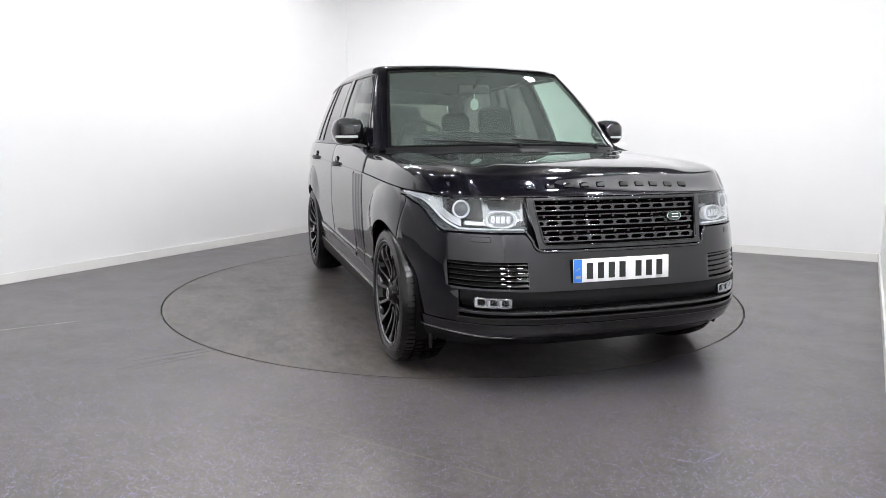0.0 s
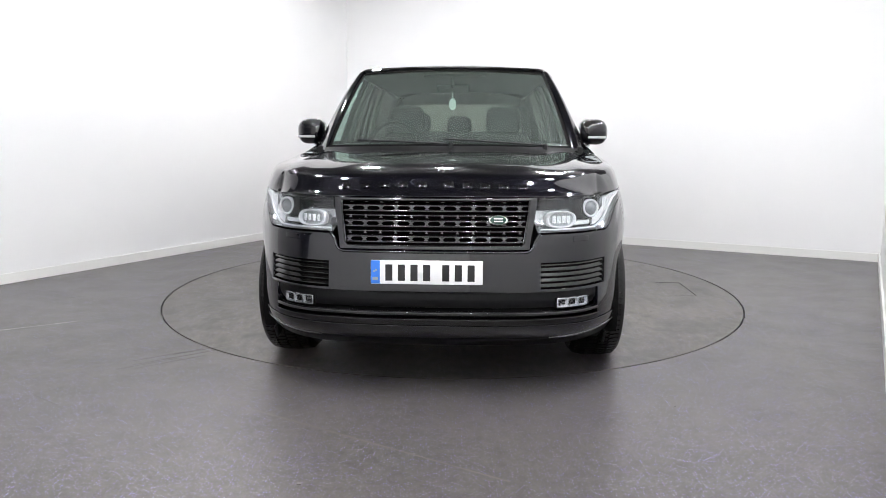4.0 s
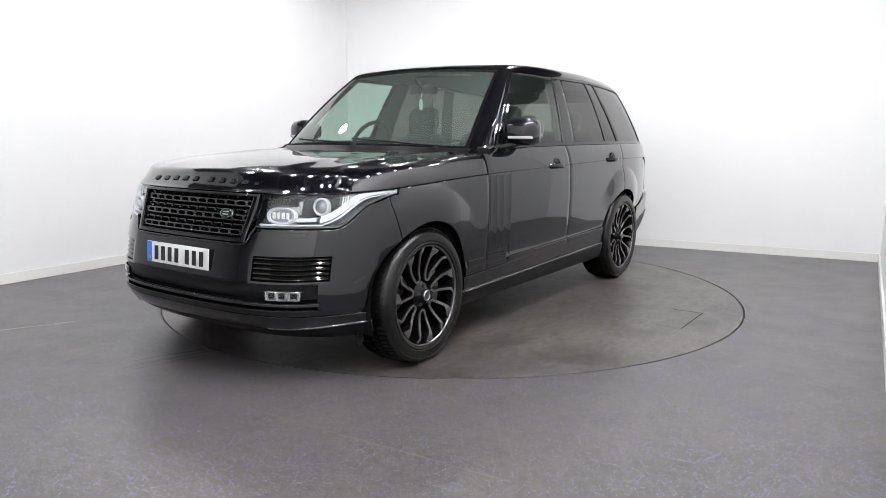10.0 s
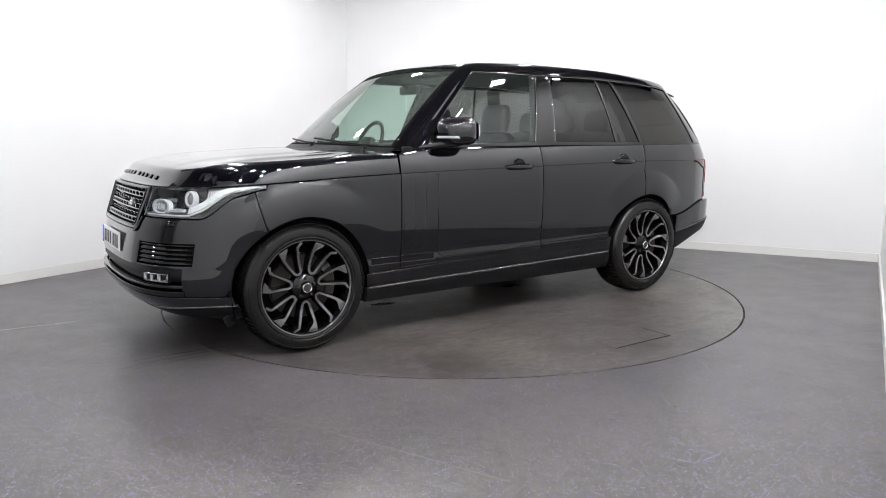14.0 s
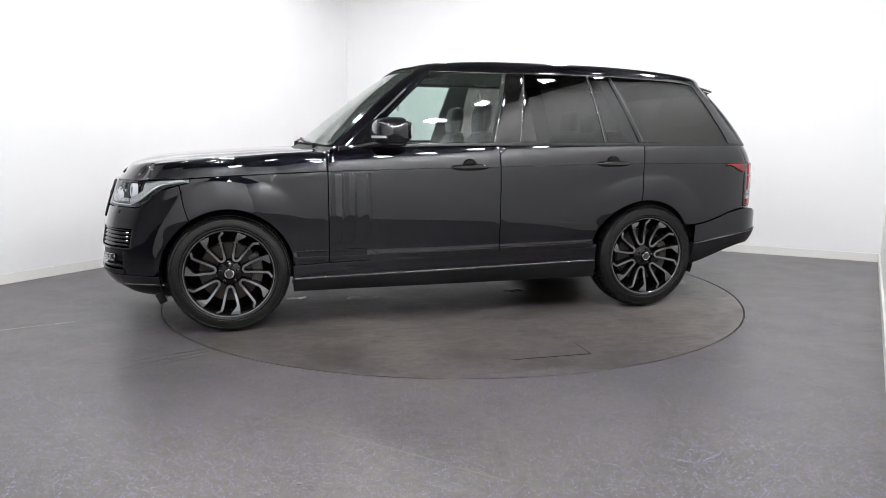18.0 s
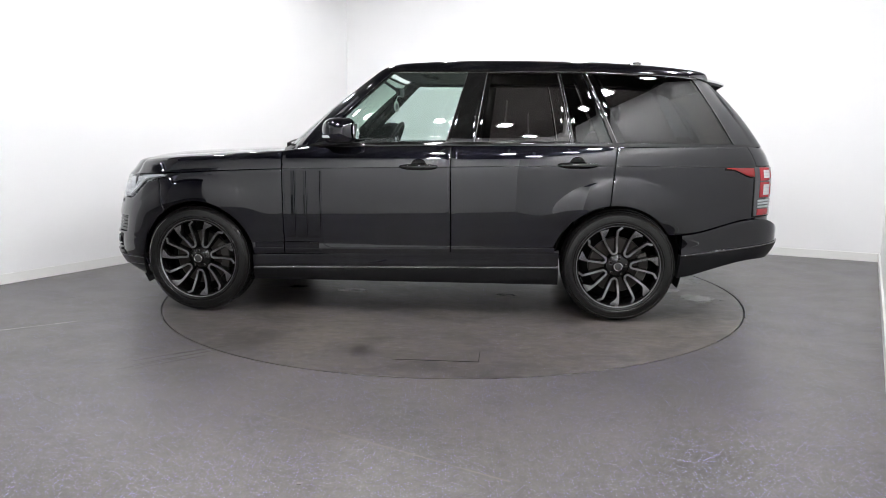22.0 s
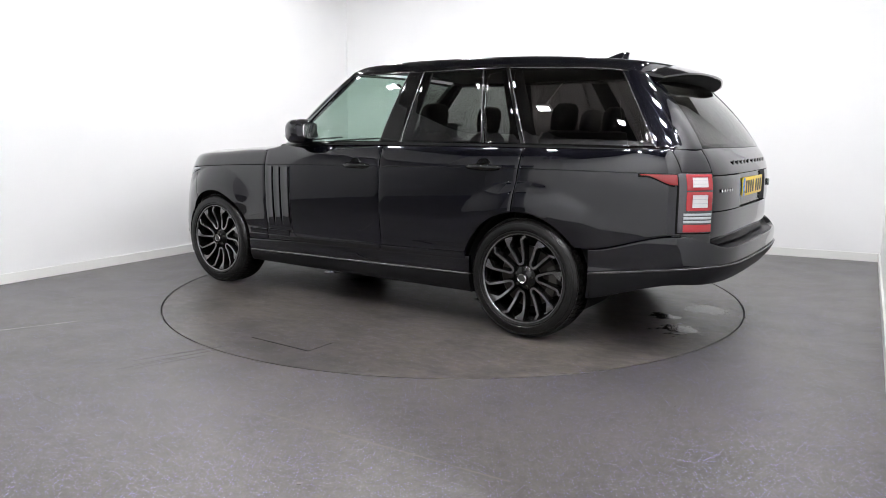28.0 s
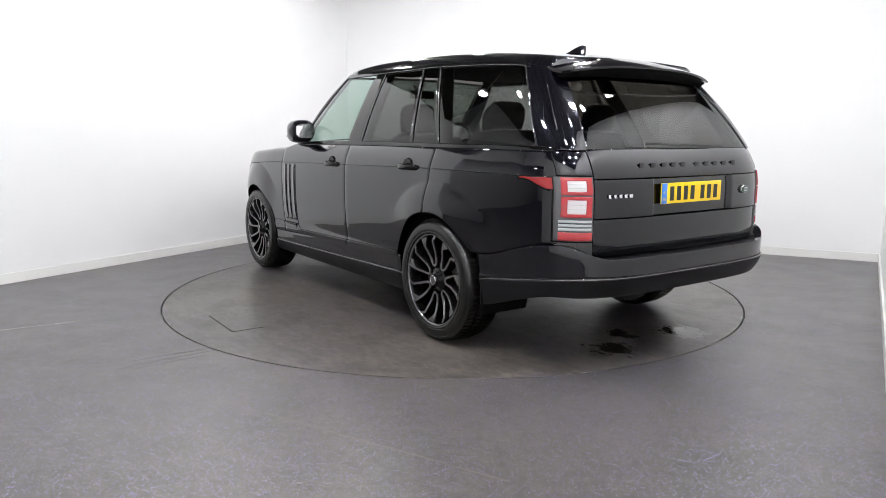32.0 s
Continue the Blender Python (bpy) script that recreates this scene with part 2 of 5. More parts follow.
def speckled_floor(name, seed, base, dirt, fleck_size=1.0):
    """Dark grey safety vinyl: bright and coloured flecks, scuffs and dust."""
    m = mat(name, base, 0.42)
    v = coords(m)
    mp = m.node_tree.nodes.new("ShaderNodeMapping")
    mp.inputs["Location"].default_value = (seed, seed * 0.7, 0)
    link(m, v, mp.inputs["Vector"])
    v = mp.outputs["Vector"]
    big = noise_tex(m, v, 0.55, 5)
    mid = noise_tex(m, v, 3.2, 6, 0.65)
    grain = noise_tex(m, v, 130, 3, 0.75)
    smear = noise_tex(m, v, 17, 7, 0.82)
    wear = noise_tex(m, v, 0.8, 4)
    body = mix(m, ramp(m, big, [(0.35, (0, 0, 0)), (0.65, (1, 1, 1))]), base, dirt)
    body = mix(m, ramp(m, mid, [(0.42, (0, 0, 0)), (0.75, (0.30, 0.30, 0.30))]), body, tuple(c * 0.62 for c in base))
    body = mix(m, 1.0, body, ramp(m, grain, [(0.3, (0.55, 0.54, 0.53)), (0.7, (1.45, 1.44, 1.47))]), "MULTIPLY")
    body = mix(m, 1.0, body, ramp(m, smear, [(0.32, (0.62, 0.61, 0.61)), (0.5, (1, 1, 1)), (0.68, (1.34, 1.32, 1.28))]), "MULTIPLY")
    c = body
    # two sorts of fleck, each a flat round grain
    for scale, share, reach, cols in ((125, 0.80, 0.25, [(0.0, (0.18, 0.14, 0.38)), (0.5, (0.13, 0.11, 0.24)), (1.0, (0.22, 0.17, 0.36))]),
                                      (88, 0.80, 0.205, [(0.0, (0.24, 0.24, 0.44)), (0.3, (0.58, 0.58, 0.72)), (0.55, (0.26, 0.27, 0.84)), (1.0, (0.40, 0.26, 0.66))])):
        vo = m.node_tree.nodes.new("ShaderNodeTexVoronoi")
        vo.voronoi_dimensions = "2D"
        vo.inputs["Scale"].default_value = scale
        link(m, v, vo.inputs["Vector"])
        sep = m.node_tree.nodes.new("ShaderNodeSeparateColor")
        link(m, vo.outputs["Color"], sep.inputs[0])
        fleck = maths(m, "MULTIPLY", maths(m, "GREATER_THAN", sep.outputs[0], share), maths(m, "LESS_THAN", vo.outputs["Distance"], reach * fleck_size))
        shown = maths(m, "MULTIPLY", fleck, ramp(m, wear, [(0.36, (0.55, 0.55, 0.55)), (0.60, (0.85, 0.85, 0.85))]))
        c = mix(m, shown, c, ramp(m, sep.outputs[1], cols))
    link(m, c, bsdf(m).inputs["Base Color"])
    rg = ramp(m, mid, [(0.3, (0.31, 0.31, 0.31)), (0.7, (0.39, 0.39, 0.39))])
    link(m, rg, bsdf(m).inputs["Roughness"])
    bump(m, noise_tex(m, v, 260, 2), 0.2, 0.001)
    return m


M_WALL = wall_material()
M_SKIRT = mat("white_gloss_skirting", (0.82, 0.82, 0.80), 0.3)
M_FLOOR = speckled_floor("grey_speckled_vinyl", 3.1, (0.065, 0.0615, 0.057), (0.089, 0.083, 0.074))
M_TABLE = speckled_floor("worn_turntable_vinyl", 11.7, (0.065, 0.060, 0.055), (0.100, 0.091, 0.079), 0.8)


def scuffed(m):
    """Swept streaks and dark tyre stains over the worn vinyl."""
    streak = noise_tex(m, coords(m, (2.0, 5.0, 1)), 1.6, 7, 0.75)
    blot = noise_tex(m, coords(m), 2.1, 7, 0.72)
    speck = noise_tex(m, coords(m, (10, 26, 1)), 1.0, 8, 0.8)
    b = bsdf(m)
    src = b.inputs["Base Color"].links[0].from_socket
    c = mix(m, 1.0, src, ramp(m, streak, [(0.36, (0.80, 0.79, 0.77)), (0.50, (1, 1, 1)), (0.68, (1.28, 1.25, 1.18))]), "MULTIPLY")
    c = mix(m, 1.0, c, ramp(m, blot, [(0.35, (0.42, 0.41, 0.40)), (0.50, (1, 1, 1)), (0.72, (1.15, 1.12, 1.06))]), "MULTIPLY")
    c = mix(m, 1.0, c, ramp(m, speck, [(0.36, (0.48, 0.46, 0.44)), (0.48, (1, 1, 1)), (0.64, (1.42, 1.38, 1.28))]), "MULTIPLY")
    link(m, c, b.inputs["Base Color"])


def wet_patches(m, spots):
    """Thin spilt water: dark, mirror-like patches with a ragged edge."""
    v = coords(m)
    warp = noise_tex(m, v, 9.0, 5, 0.6)
    streak = noise_tex(m, coords(m, (14, 46, 1)), 1.0, 3)
    total = None
    for x, y, rx, ry in spots:
        mp = m.node_tree.nodes.new("ShaderNodeMapping")
        mp.inputs["Location"].default_value = (-x / rx, -y / ry, 0)
        mp.inputs["Scale"].default_value = (1 / rx, 1 / ry, 0)
        link(m, v, mp.inputs["Vector"])
        ln = m.node_tree.nodes.new("ShaderNodeVectorMath")
        ln.operation = "LENGTH"
        link(m, mp.outputs[0], ln.inputs[0])
        d = maths(m, "ADD", ln.outputs["Value"], maths(m, "MULTIPLY", maths(m, "ADD", warp, streak), 1.5))
        k = maths(m, "LESS_THAN", d, 2.05)
        total = k if total is None else maths(m, "MAXIMUM", total, k)
    b = bsdf(m)
    for name, dry, wet in (("Roughness", b.inputs["Roughness"].links[0].from_socket, (0.09, 0.09, 0.09)), ("Base Color", b.inputs["Base Color"].links[0].from_socket, (0.050, 0.047, 0.044))):
        link(m, mix(m, total, dry, wet), b.inputs[name])


scuffed(M_TABLE)
wet_patches(M_TABLE, ((0.78, 0.2, 0.20, 0.09), (-0.44, 0.23, 0.14, 0.06), (-1.95, 0.20, 0.22, 0.20), (-1.95, -0.46, 0.26, 0.22), (1.28, 0.09, 0.14, 0.07), (-1.75, -0.1, 0.2, 0.12)))
M_CEIL = mat("dark_roof_sheet", (0.16, 0.15, 0.14), 0.5)
M_HALL = mat("grey_hall_wall", (0.62, 0.62, 0.63), 0.7)
ACROSS = (CORNER_R - CORNER_L).normalized()
FAR_L, FAR_R = CORNER_L + LONG * ROOM_LEN, CORNER_R + LONG * ROOM_LEN
LEFT_END = CORNER_L + LONG * LEFT_LEN
BEHIND_END = FAR_L + ACROSS * DOORWAY


def build_room():
    slab("wall_left", LEFT_END, CORNER_L, -0.02, BACK_H, 0.15, M_WALL, "tall smooth white painted studio wall")
    slab("wall_back", CORNER_L, CORNER_R, -0.02, BACK_H, 0.15, M_WALL, "smooth white painted back wall of the studio")
    slab("wall_right", CORNER_R, FAR_R, -0.02, WALL_H, 0.15, M_WALL, "white painted side wall of the studio")
    slab("wall_behind", FAR_R, BEHIND_END, -0.02, WALL_H, 0.15, M_WALL, "white painted wall facing the turntable")
    # wall over the wide opening in the corner
    slab("wall_over_opening", FAR_L, LEFT_END, 2.7, 4.15, 0.15, M_WALL, "white painted wall over the wide opening")
    slab("wall_over_opening", BEHIND_END, FAR_L, 2.7, 4.15, 0.15, M_WALL, "white painted wall over the wide opening")
    # the hall beyond the way in
    h0, h1 = LEFT_END - ACROSS * 0.16, LEFT_END - ACROSS * 2.7
    h2, h3 = h1 + LONG * 8.0, h0 + LONG * 8.0 + ACROSS * 3.5
    slab("wall_hall_side", h1, h0, -0.02, CEIL, 0.15, M_HALL, "pale grey wall of the hall")
    slab("wall_hall_end", h2, h1, -0.02, CEIL, 0.15, M_HALL, "pale grey wall of the hall")
    slab("wall_hall_back", h3, h2, -0.02, CEIL, 0.15, M_HALL, "pale grey wall of the hall")
    slab("wall_hall_return", BEHIND_END + LONG * 0.16, h3, -0.02, CEIL, 0.15, M_HALL, "pale grey wall of the hall")
    for a, b in ((LEFT_END, CORNER_L), (CORNER_L, CORNER_R), (CORNER_R, FAR_R), (FAR_R, BEHIND_END)):
        d = (b - a).normalized()
        n = Vector((d.y, -d.x, 0))
        slab("baseboard", a + n * 0.018, b + n * 0.018, 0.0, 0.085, 0.015, M_SKIRT, "white gloss painted skirting board along the wall")
    # floor sheet with the round well of the turntable
    bm = bmesh.new()
    seg = 128
    cen = (FAR_L + FAR_R + CORNER_L + CORNER_R) / 4
    inner = [bm.verts.new((HUB.x + DISC_R * math.cos(a), HUB.y + DISC_R * math.sin(a), 0)) for a in span(0, 2 * math.pi, seg + 1)[:-1]]
    outer = [bm.verts.new((HUB.x + 14 * math.cos(a), HUB.y + 14 * math.sin(a), 0)) for a in span(0, 2 * math.pi, seg + 1)[:-1]]
    deep = [bm.verts.new((v.co.x, v.co.y, -0.06)) for v in inner]
    for i in range(seg):
        j = (i + 1) % seg
        bm.faces.new((inner[i], outer[i], outer[j], inner[j]))
        bm.faces.new((inner[j], deep[j], deep[i], inner[i]))
    bm.faces.new(deep)
    bmesh.ops.recalc_face_normals(bm, faces=bm.faces[:])
    tagged(part("floor", bm, M_FLOOR, None), "dark grey speckled safety vinyl floor with worn seams", "floor", kind="structure")
    # corrugated roof above the walls
    bm = bmesh.new()
    rows = []
    n = 150
    for i in range(n + 1):
        q = cen - ACROSS * 10 + ACROSS * 18 * i / n
        z = CEIL + (0.0, 0.035, 0.035, 0.0)[i % 4]
        rows.append([bm.verts.new((p.x, p.y, z)) for p in (q - LONG * 8, q + LONG * 10)])
    for p, q in zip(rows, rows[1:]):
        bm.faces.new((p[0], q[0], q[1], p[1]))
    bm.normal_update()
    bm.faces.ensure_lookup_table()
    if bm.faces[0].normal.z > 0:
        bmesh.ops.reverse_faces(bm, faces=bm.faces[:])
    tagged(part("ceiling", bm, M_CEIL, None, "", 20), "dark corrugated metal roof sheeting over the studio", "ceiling", kind="structure")


build_room()

# lamps as (across the room, along the room) from the far left corner
LAMPS = [(5.71, 2.0), (5.71, 2.9), (5.8, 3.8), (5.85, 4.72), (5.92, 5.45), (5.96, 6.14), (5.38, 6.65), (4.48, 6.6), (3.24, 6.19), (2.44, 5.44), (1.2, 4.97), (0.73, 3.19),
         # last five lamps unseen: two added to brighten wall_behind, three to brighten the hall
         (1.35, 1.75), (2.45, 1.8), (3.9, 1.6), (6.0, 7.2), (4.9, 7.9), (-1.3, 6.9), (-1.3, 8.9), (-0.9, 11.0)]


def ceiling_lights():
    lamp = thing("ceiling_light", "square white LED flood panel hung below the dark roof", "ceiling light", "ceiling lights")
    part("frame", box((0, 0, 0.03), (0.19, 0.19, 0.05), 0.004), M_SKIRT, lamp)
    part("diffuser", box((0, 0, 0.0), (0.15, 0.15, 0.02), 0.002), M_LIGHT, lamp)
    part("rod", add_cyl(bmesh.new(), (0, 0, 0.05), (0, 0, CEIL - LAMP_H + 0.04), 0.012, None, 10), M_SKIRT, lamp)
    turn = math.degrees(math.atan2(LONG.y, LONG.x))
    spots = [pose(*(CORNER_L + ACROSS * u + LONG * v).xy, LAMP_H, 0, 0, turn) for u, v in LAMPS]
    lamp.matrix_basis = spots[0]
    for m in spots[1:]:
        copy_thing(lamp, m)


ceiling_lights()

# ---- the car: shape of its shell ----
# half outline from the nose round the side to the tail, x forwards, y to the left
OUTLINE = [(2.300, 0.0), (2.297, 0.20), (2.288, 0.35), (2.268, 0.48), (2.234, 0.60), (2.174, 0.712), (2.085, 0.802), (1.98, 0.875), (1.85, 0.932),
           (1.65, 0.970), (1.30, 0.988), (0.80, 0.990), (0.0, 0.990), (-0.8, 0.987), (-1.40, 0.980), (-1.80, 0.957),
           (-2.10, 0.912), (-2.28, 0.868), (-2.40, 0.815), (-2.483, 0.725), (-2.530, 0.56), (-2.550, 0.32), (-2.555, 0.0)]


def _trace():
    pts = [Vector((x, y)) for x, y in OUTLINE]
    pts = [Vector((pts[1].x, -pts[1].y))] + pts + [Vector((pts[-2].x, -pts[-2].y))]
    out = []
    for i in range(1, len(pts) - 2):
        a, b, c, d = pts[i - 1:i + 3]
        for k in range(12):
            t = k / 12
            out.append(0.5 * ((2 * b) + (c - a) * t + (2 * a - 5 * b + 4 * c - d) * t * t + (3 * b - a - 3 * c + d) * t**3))
    out.append(pts[-2])
    s = [0.0]
    for p, q in zip(out, out[1:]):
        s.append(s[-1] + (q - p).length)
    return np.array(s), np.array([p.x for p in out]), np.array([p.y for p in out])


TS, TX, TY = _trace()
S_END = float(TS[-1])
S_MID = float(np.interp(0.0, -TX, TS))


def s_x(x):
    """Place along the outline at x (sides and corners)."""
    return float(np.interp(-x, -TX, TS))


def s_front(y):
    n = int(np.searchsorted(TS, S_MID))
    return float(np.interp(y, TY[:n], TS[:n]))


def s_rear(y):
    n = int(np.searchsorted(TS, S_MID))
    return float(np.interp(y, TY[n:][::-1], TS[n:][::-1]))


NOSE = curve((0.22, -0.16), (0.27, -0.075), (0.32, -0.02), (0.38, 0.012), (0.45, 0.020), (0.53, 0.014), (0.60, 0.002), (0.68, -0.013), (0.74, -0.028), (0.80, -0.047), (0.90, -0.082), (0.97, -0.106), (1.03, -0.16))
TAIL = curve((0.25, 0.16), (0.32, 0.10), (0.42, 0.01), (0.50, -0.01), (0.60, -0.005), (0.75, 0.0), (0.95, 0.0), (1.05, 0.012), (1.12, 0.04), (1.19, 0.085))
TUCK = curve((0.22, 0.075), (0.27, 0.045), (0.34, 0.030), (0.42, 0.024), (0.47, 0.016), (0.50, 0.020), (0.58, 0.012), (0.72, 0.002), (0.86, 0.0), (0.98, 0.003), (1.02, 0.006), (1.05, 0.011), (1.08, 0.018), (1.11, 0.027), (1.14, 0.039), (1.165, 0.051), (1.18, 0.060), (1.22, 0.085))
SHUT = curve((-2.4, 1.045), (-1.4, 1.055), (-0.33, 1.04), (0.84, 1.02), (1.5, 0.995), (1.79, 0.982), (2.05, 0.972), (2.4, 0.968))
BELT = 1.178


ARCH_R = 0.410
AXLE_F, AXLE_R, HUB_Z = 1.461, -1.461, 0.383


def flare(x, z):
    """How far the skin swells out towards a wheel arch."""
    for c, far in ((AXLE_F, 0.615), (AXLE_R, 0.60)):
        r = math.hypot(x - c, z - HUB_Z)
        if r < far:
            q = min(1.0, (far - r) / (far - 0.43))
            return 0.030 * (1 - (1 - q) ** 2) * smooth(0.50, 0.97, (z - HUB_Z) / r)
    return 0.0


def shell(s, z, out=0.0):
    """The body's outer skin at s along the outline (negative: right-hand side) and height z."""
    a = abs(s)
    x, y = float(np.interp(a, TS, TX)), float(np.interp(a, TS, TY))
    d = 0.004
    tx, ty = float(np.interp(a + d, TS, TX)) - float(np.interp(a - d, TS, TX)), float(np.interp(a + d, TS, TY)) - float(np.interp(a - d, TS, TY))
    ln = math.hypot(tx, ty)
    nx, ny = -ty / ln, tx / ln
    if nx * x + ny * y < 0:
        nx, ny = -nx, -ny
    zz = z - (SHUT(x) - 1.03) * smooth(0.8, 1.0, z)
    fw, rw = smooth(1.2, 2.2, x), smooth(-1.7, -2.42, x)
    tuck = TUCK(zz) * (1 - max(fw, rw) * 0.75)
    out = out + flare(x, z)
    px = x + fw * NOSE(z) + rw * TAIL(z) + nx * out
    py = y - ny * tuck + ny * out
    return Vector((px, py if s >= 0 else -py, z))


def arch(x, floor):
    """Lower edge of a side panel: its own bottom, or the wheel arch above it."""
    for c in (AXLE_F, AXLE_R):
        if abs(x - c) < ARCH_R:
            return max(floor, HUB_Z + math.sqrt(ARCH_R**2 - (x - c) ** 2))
    return floor


def arch_steps(a, b, n):
    """x values from a to b, closer together near the ends of a wheel arch."""
    out = set(span(a, b, n))
    lo, hi = min(a, b), max(a, b)
    for c in (AXLE_F, AXLE_R):
        for k in range(49):
            x = c + ARCH_R * math.cos(math.pi * k / 48)
            if lo < x < hi:
                out.add(x)
    xs = sorted(out)
    keep = [xs[0]]
    for x in xs[1:]:
        if x - keep[-1] > 0.0006:
            keep.append(x)
    return keep if a < b else keep[::-1]


def side_panel(x0, x1, lo, hi, n=24, nz=20, lean=0.0, depth=0.022, out=0.0):
    """A panel on the left flank between two x, from lo(x) to hi(x); lean tilts its rear edge."""
    def fn(x, v):
        z = lerp(lo(x), hi(x), v)
        if lean:
            x = x + lean * (z - 1.0) * smooth(x0, x1, x)
        return shell(s_x(x), z, out)
    return skin(fn, arch_steps(x0, x1, n), span(0, 1, nz), depth)


# ---- greenhouse: belt loop and roof loop, matched node by node ----
BELT_LOOP = [(0.99, 0.0, 1.160), (0.97, 0.30, 1.158), (0.915, 0.57, 1.154), (0.79, 0.825, 1.15), (0.55, 0.922, 1.175), (0.15, 0.934, 1.186),
             (-0.33, 0.936, 1.190), (-0.90, 0.932, 1.190), (-1.42, 0.922, 1.188), (-2.04, 0.865, 1.184), (-2.34, 0.79, 1.18), (-2.425, 0.685, 1.18), (-2.475, 0.40, 1.18), (-2.49, 0.0, 1.18)]
ROOF_LOOP = [(0.225, 0, 1.738), (0.218, 0.25, 1.734), (0.2, 0.484, 1.724), (0.155, 0.662, 1.713), (0.03, 0.721, 1.701), (-0.18, 0.742, 1.698), (-0.46, 0.752, 1.696), (-0.86, 0.754, 1.696), (-1.2, 0.746, 1.692), (-1.79, 0.706, 1.664), (-2.03, 0.646, 1.624), (-2.09, 0.539, 1.593), (-2.13, 0.3, 1.59), (-2.14, 0, 1.592)]
NODES = len(BELT_LOOP)


def along(loop, u):
    """Catmull-Rom point of a half loop at node position u."""
    u = min(max(u, 0.0), NODES - 1.0001)
    i = int(u)
    t = u - i
    g = lambda k: Vector((loop[-k][0], -loop[-k][1], loop[-k][2])) if k < 0 else (
        Vector((loop[2 * NODES - 2 - k][0], -loop[2 * NODES - 2 - k][1], loop[2 * NODES - 2 - k][2])) if k > NODES - 1 else Vector(loop[k]))
    a, b, c, d = g(i - 1), g(i), g(i + 1), g(i + 2)
    return 0.5 * ((2 * b) + (c - a) * t + (2 * a - 5 * b + 4 * c - d) * t * t + (3 * b - a - 3 * c + d) * t**3)


def cabin(u, v, out=0.0):
    """The glasshouse at node position u (negative: right-hand side) and height share v."""
    a, b = along(BELT_LOOP, abs(u)), along(ROOF_LOOP, abs(u))
    e = 0.05
    t = along(BELT_LOOP, abs(u) + e) - along(BELT_LOOP, max(abs(u) - e, 0))
    n = (b - a).cross(t).normalized()
    if n.dot(outward(a)) < 0:
        n = -n
    p = a.lerp(b, v) + n * (0.022 * 4 * v * (1 - v) * (0.6 if 3.5 < abs(u) < 10 else 1.0) + out)
    return Vector((p.x, p.y if u >= 0 else -p.y, p.z))


def cabin_panel(u0, u1, v0, v1, nu=14, nv=12, out=0.0, depth=0.012):
    return skin(lambda u, v: cabin(u, v, out), span(u0, u1, nu), span(v0, v1, nv), depth)


car = thing("car", "black luxury four-by-four estate car standing on the turntable", "car")


def sill_z(x):
    return 0.350 - 0.018 * x


def door_low(x):
    return 0.455 - 0.031 * x


def lamp_low(s):
    """Lower edge of the headlamp along the outline."""
    x = float(np.interp(s, TS, TX))
    return lerp(0.800, 0.915, smooth(2.05, 1.90, x)) + 0.040 * smooth(1.93, 1.735, x)


def leaning(u, top, k, floor, v):
    """Place at height share v on a line that leans by k from (u, top) down to a panel's lower edge."""
    x = u
    for _ in range(40 if k else 0):
        x = 0.6 * x + 0.4 * (u + k * (arch(x, floor) - top))
    z = lerp(arch(x, floor), top, v)
    return u + k * (z - top), z


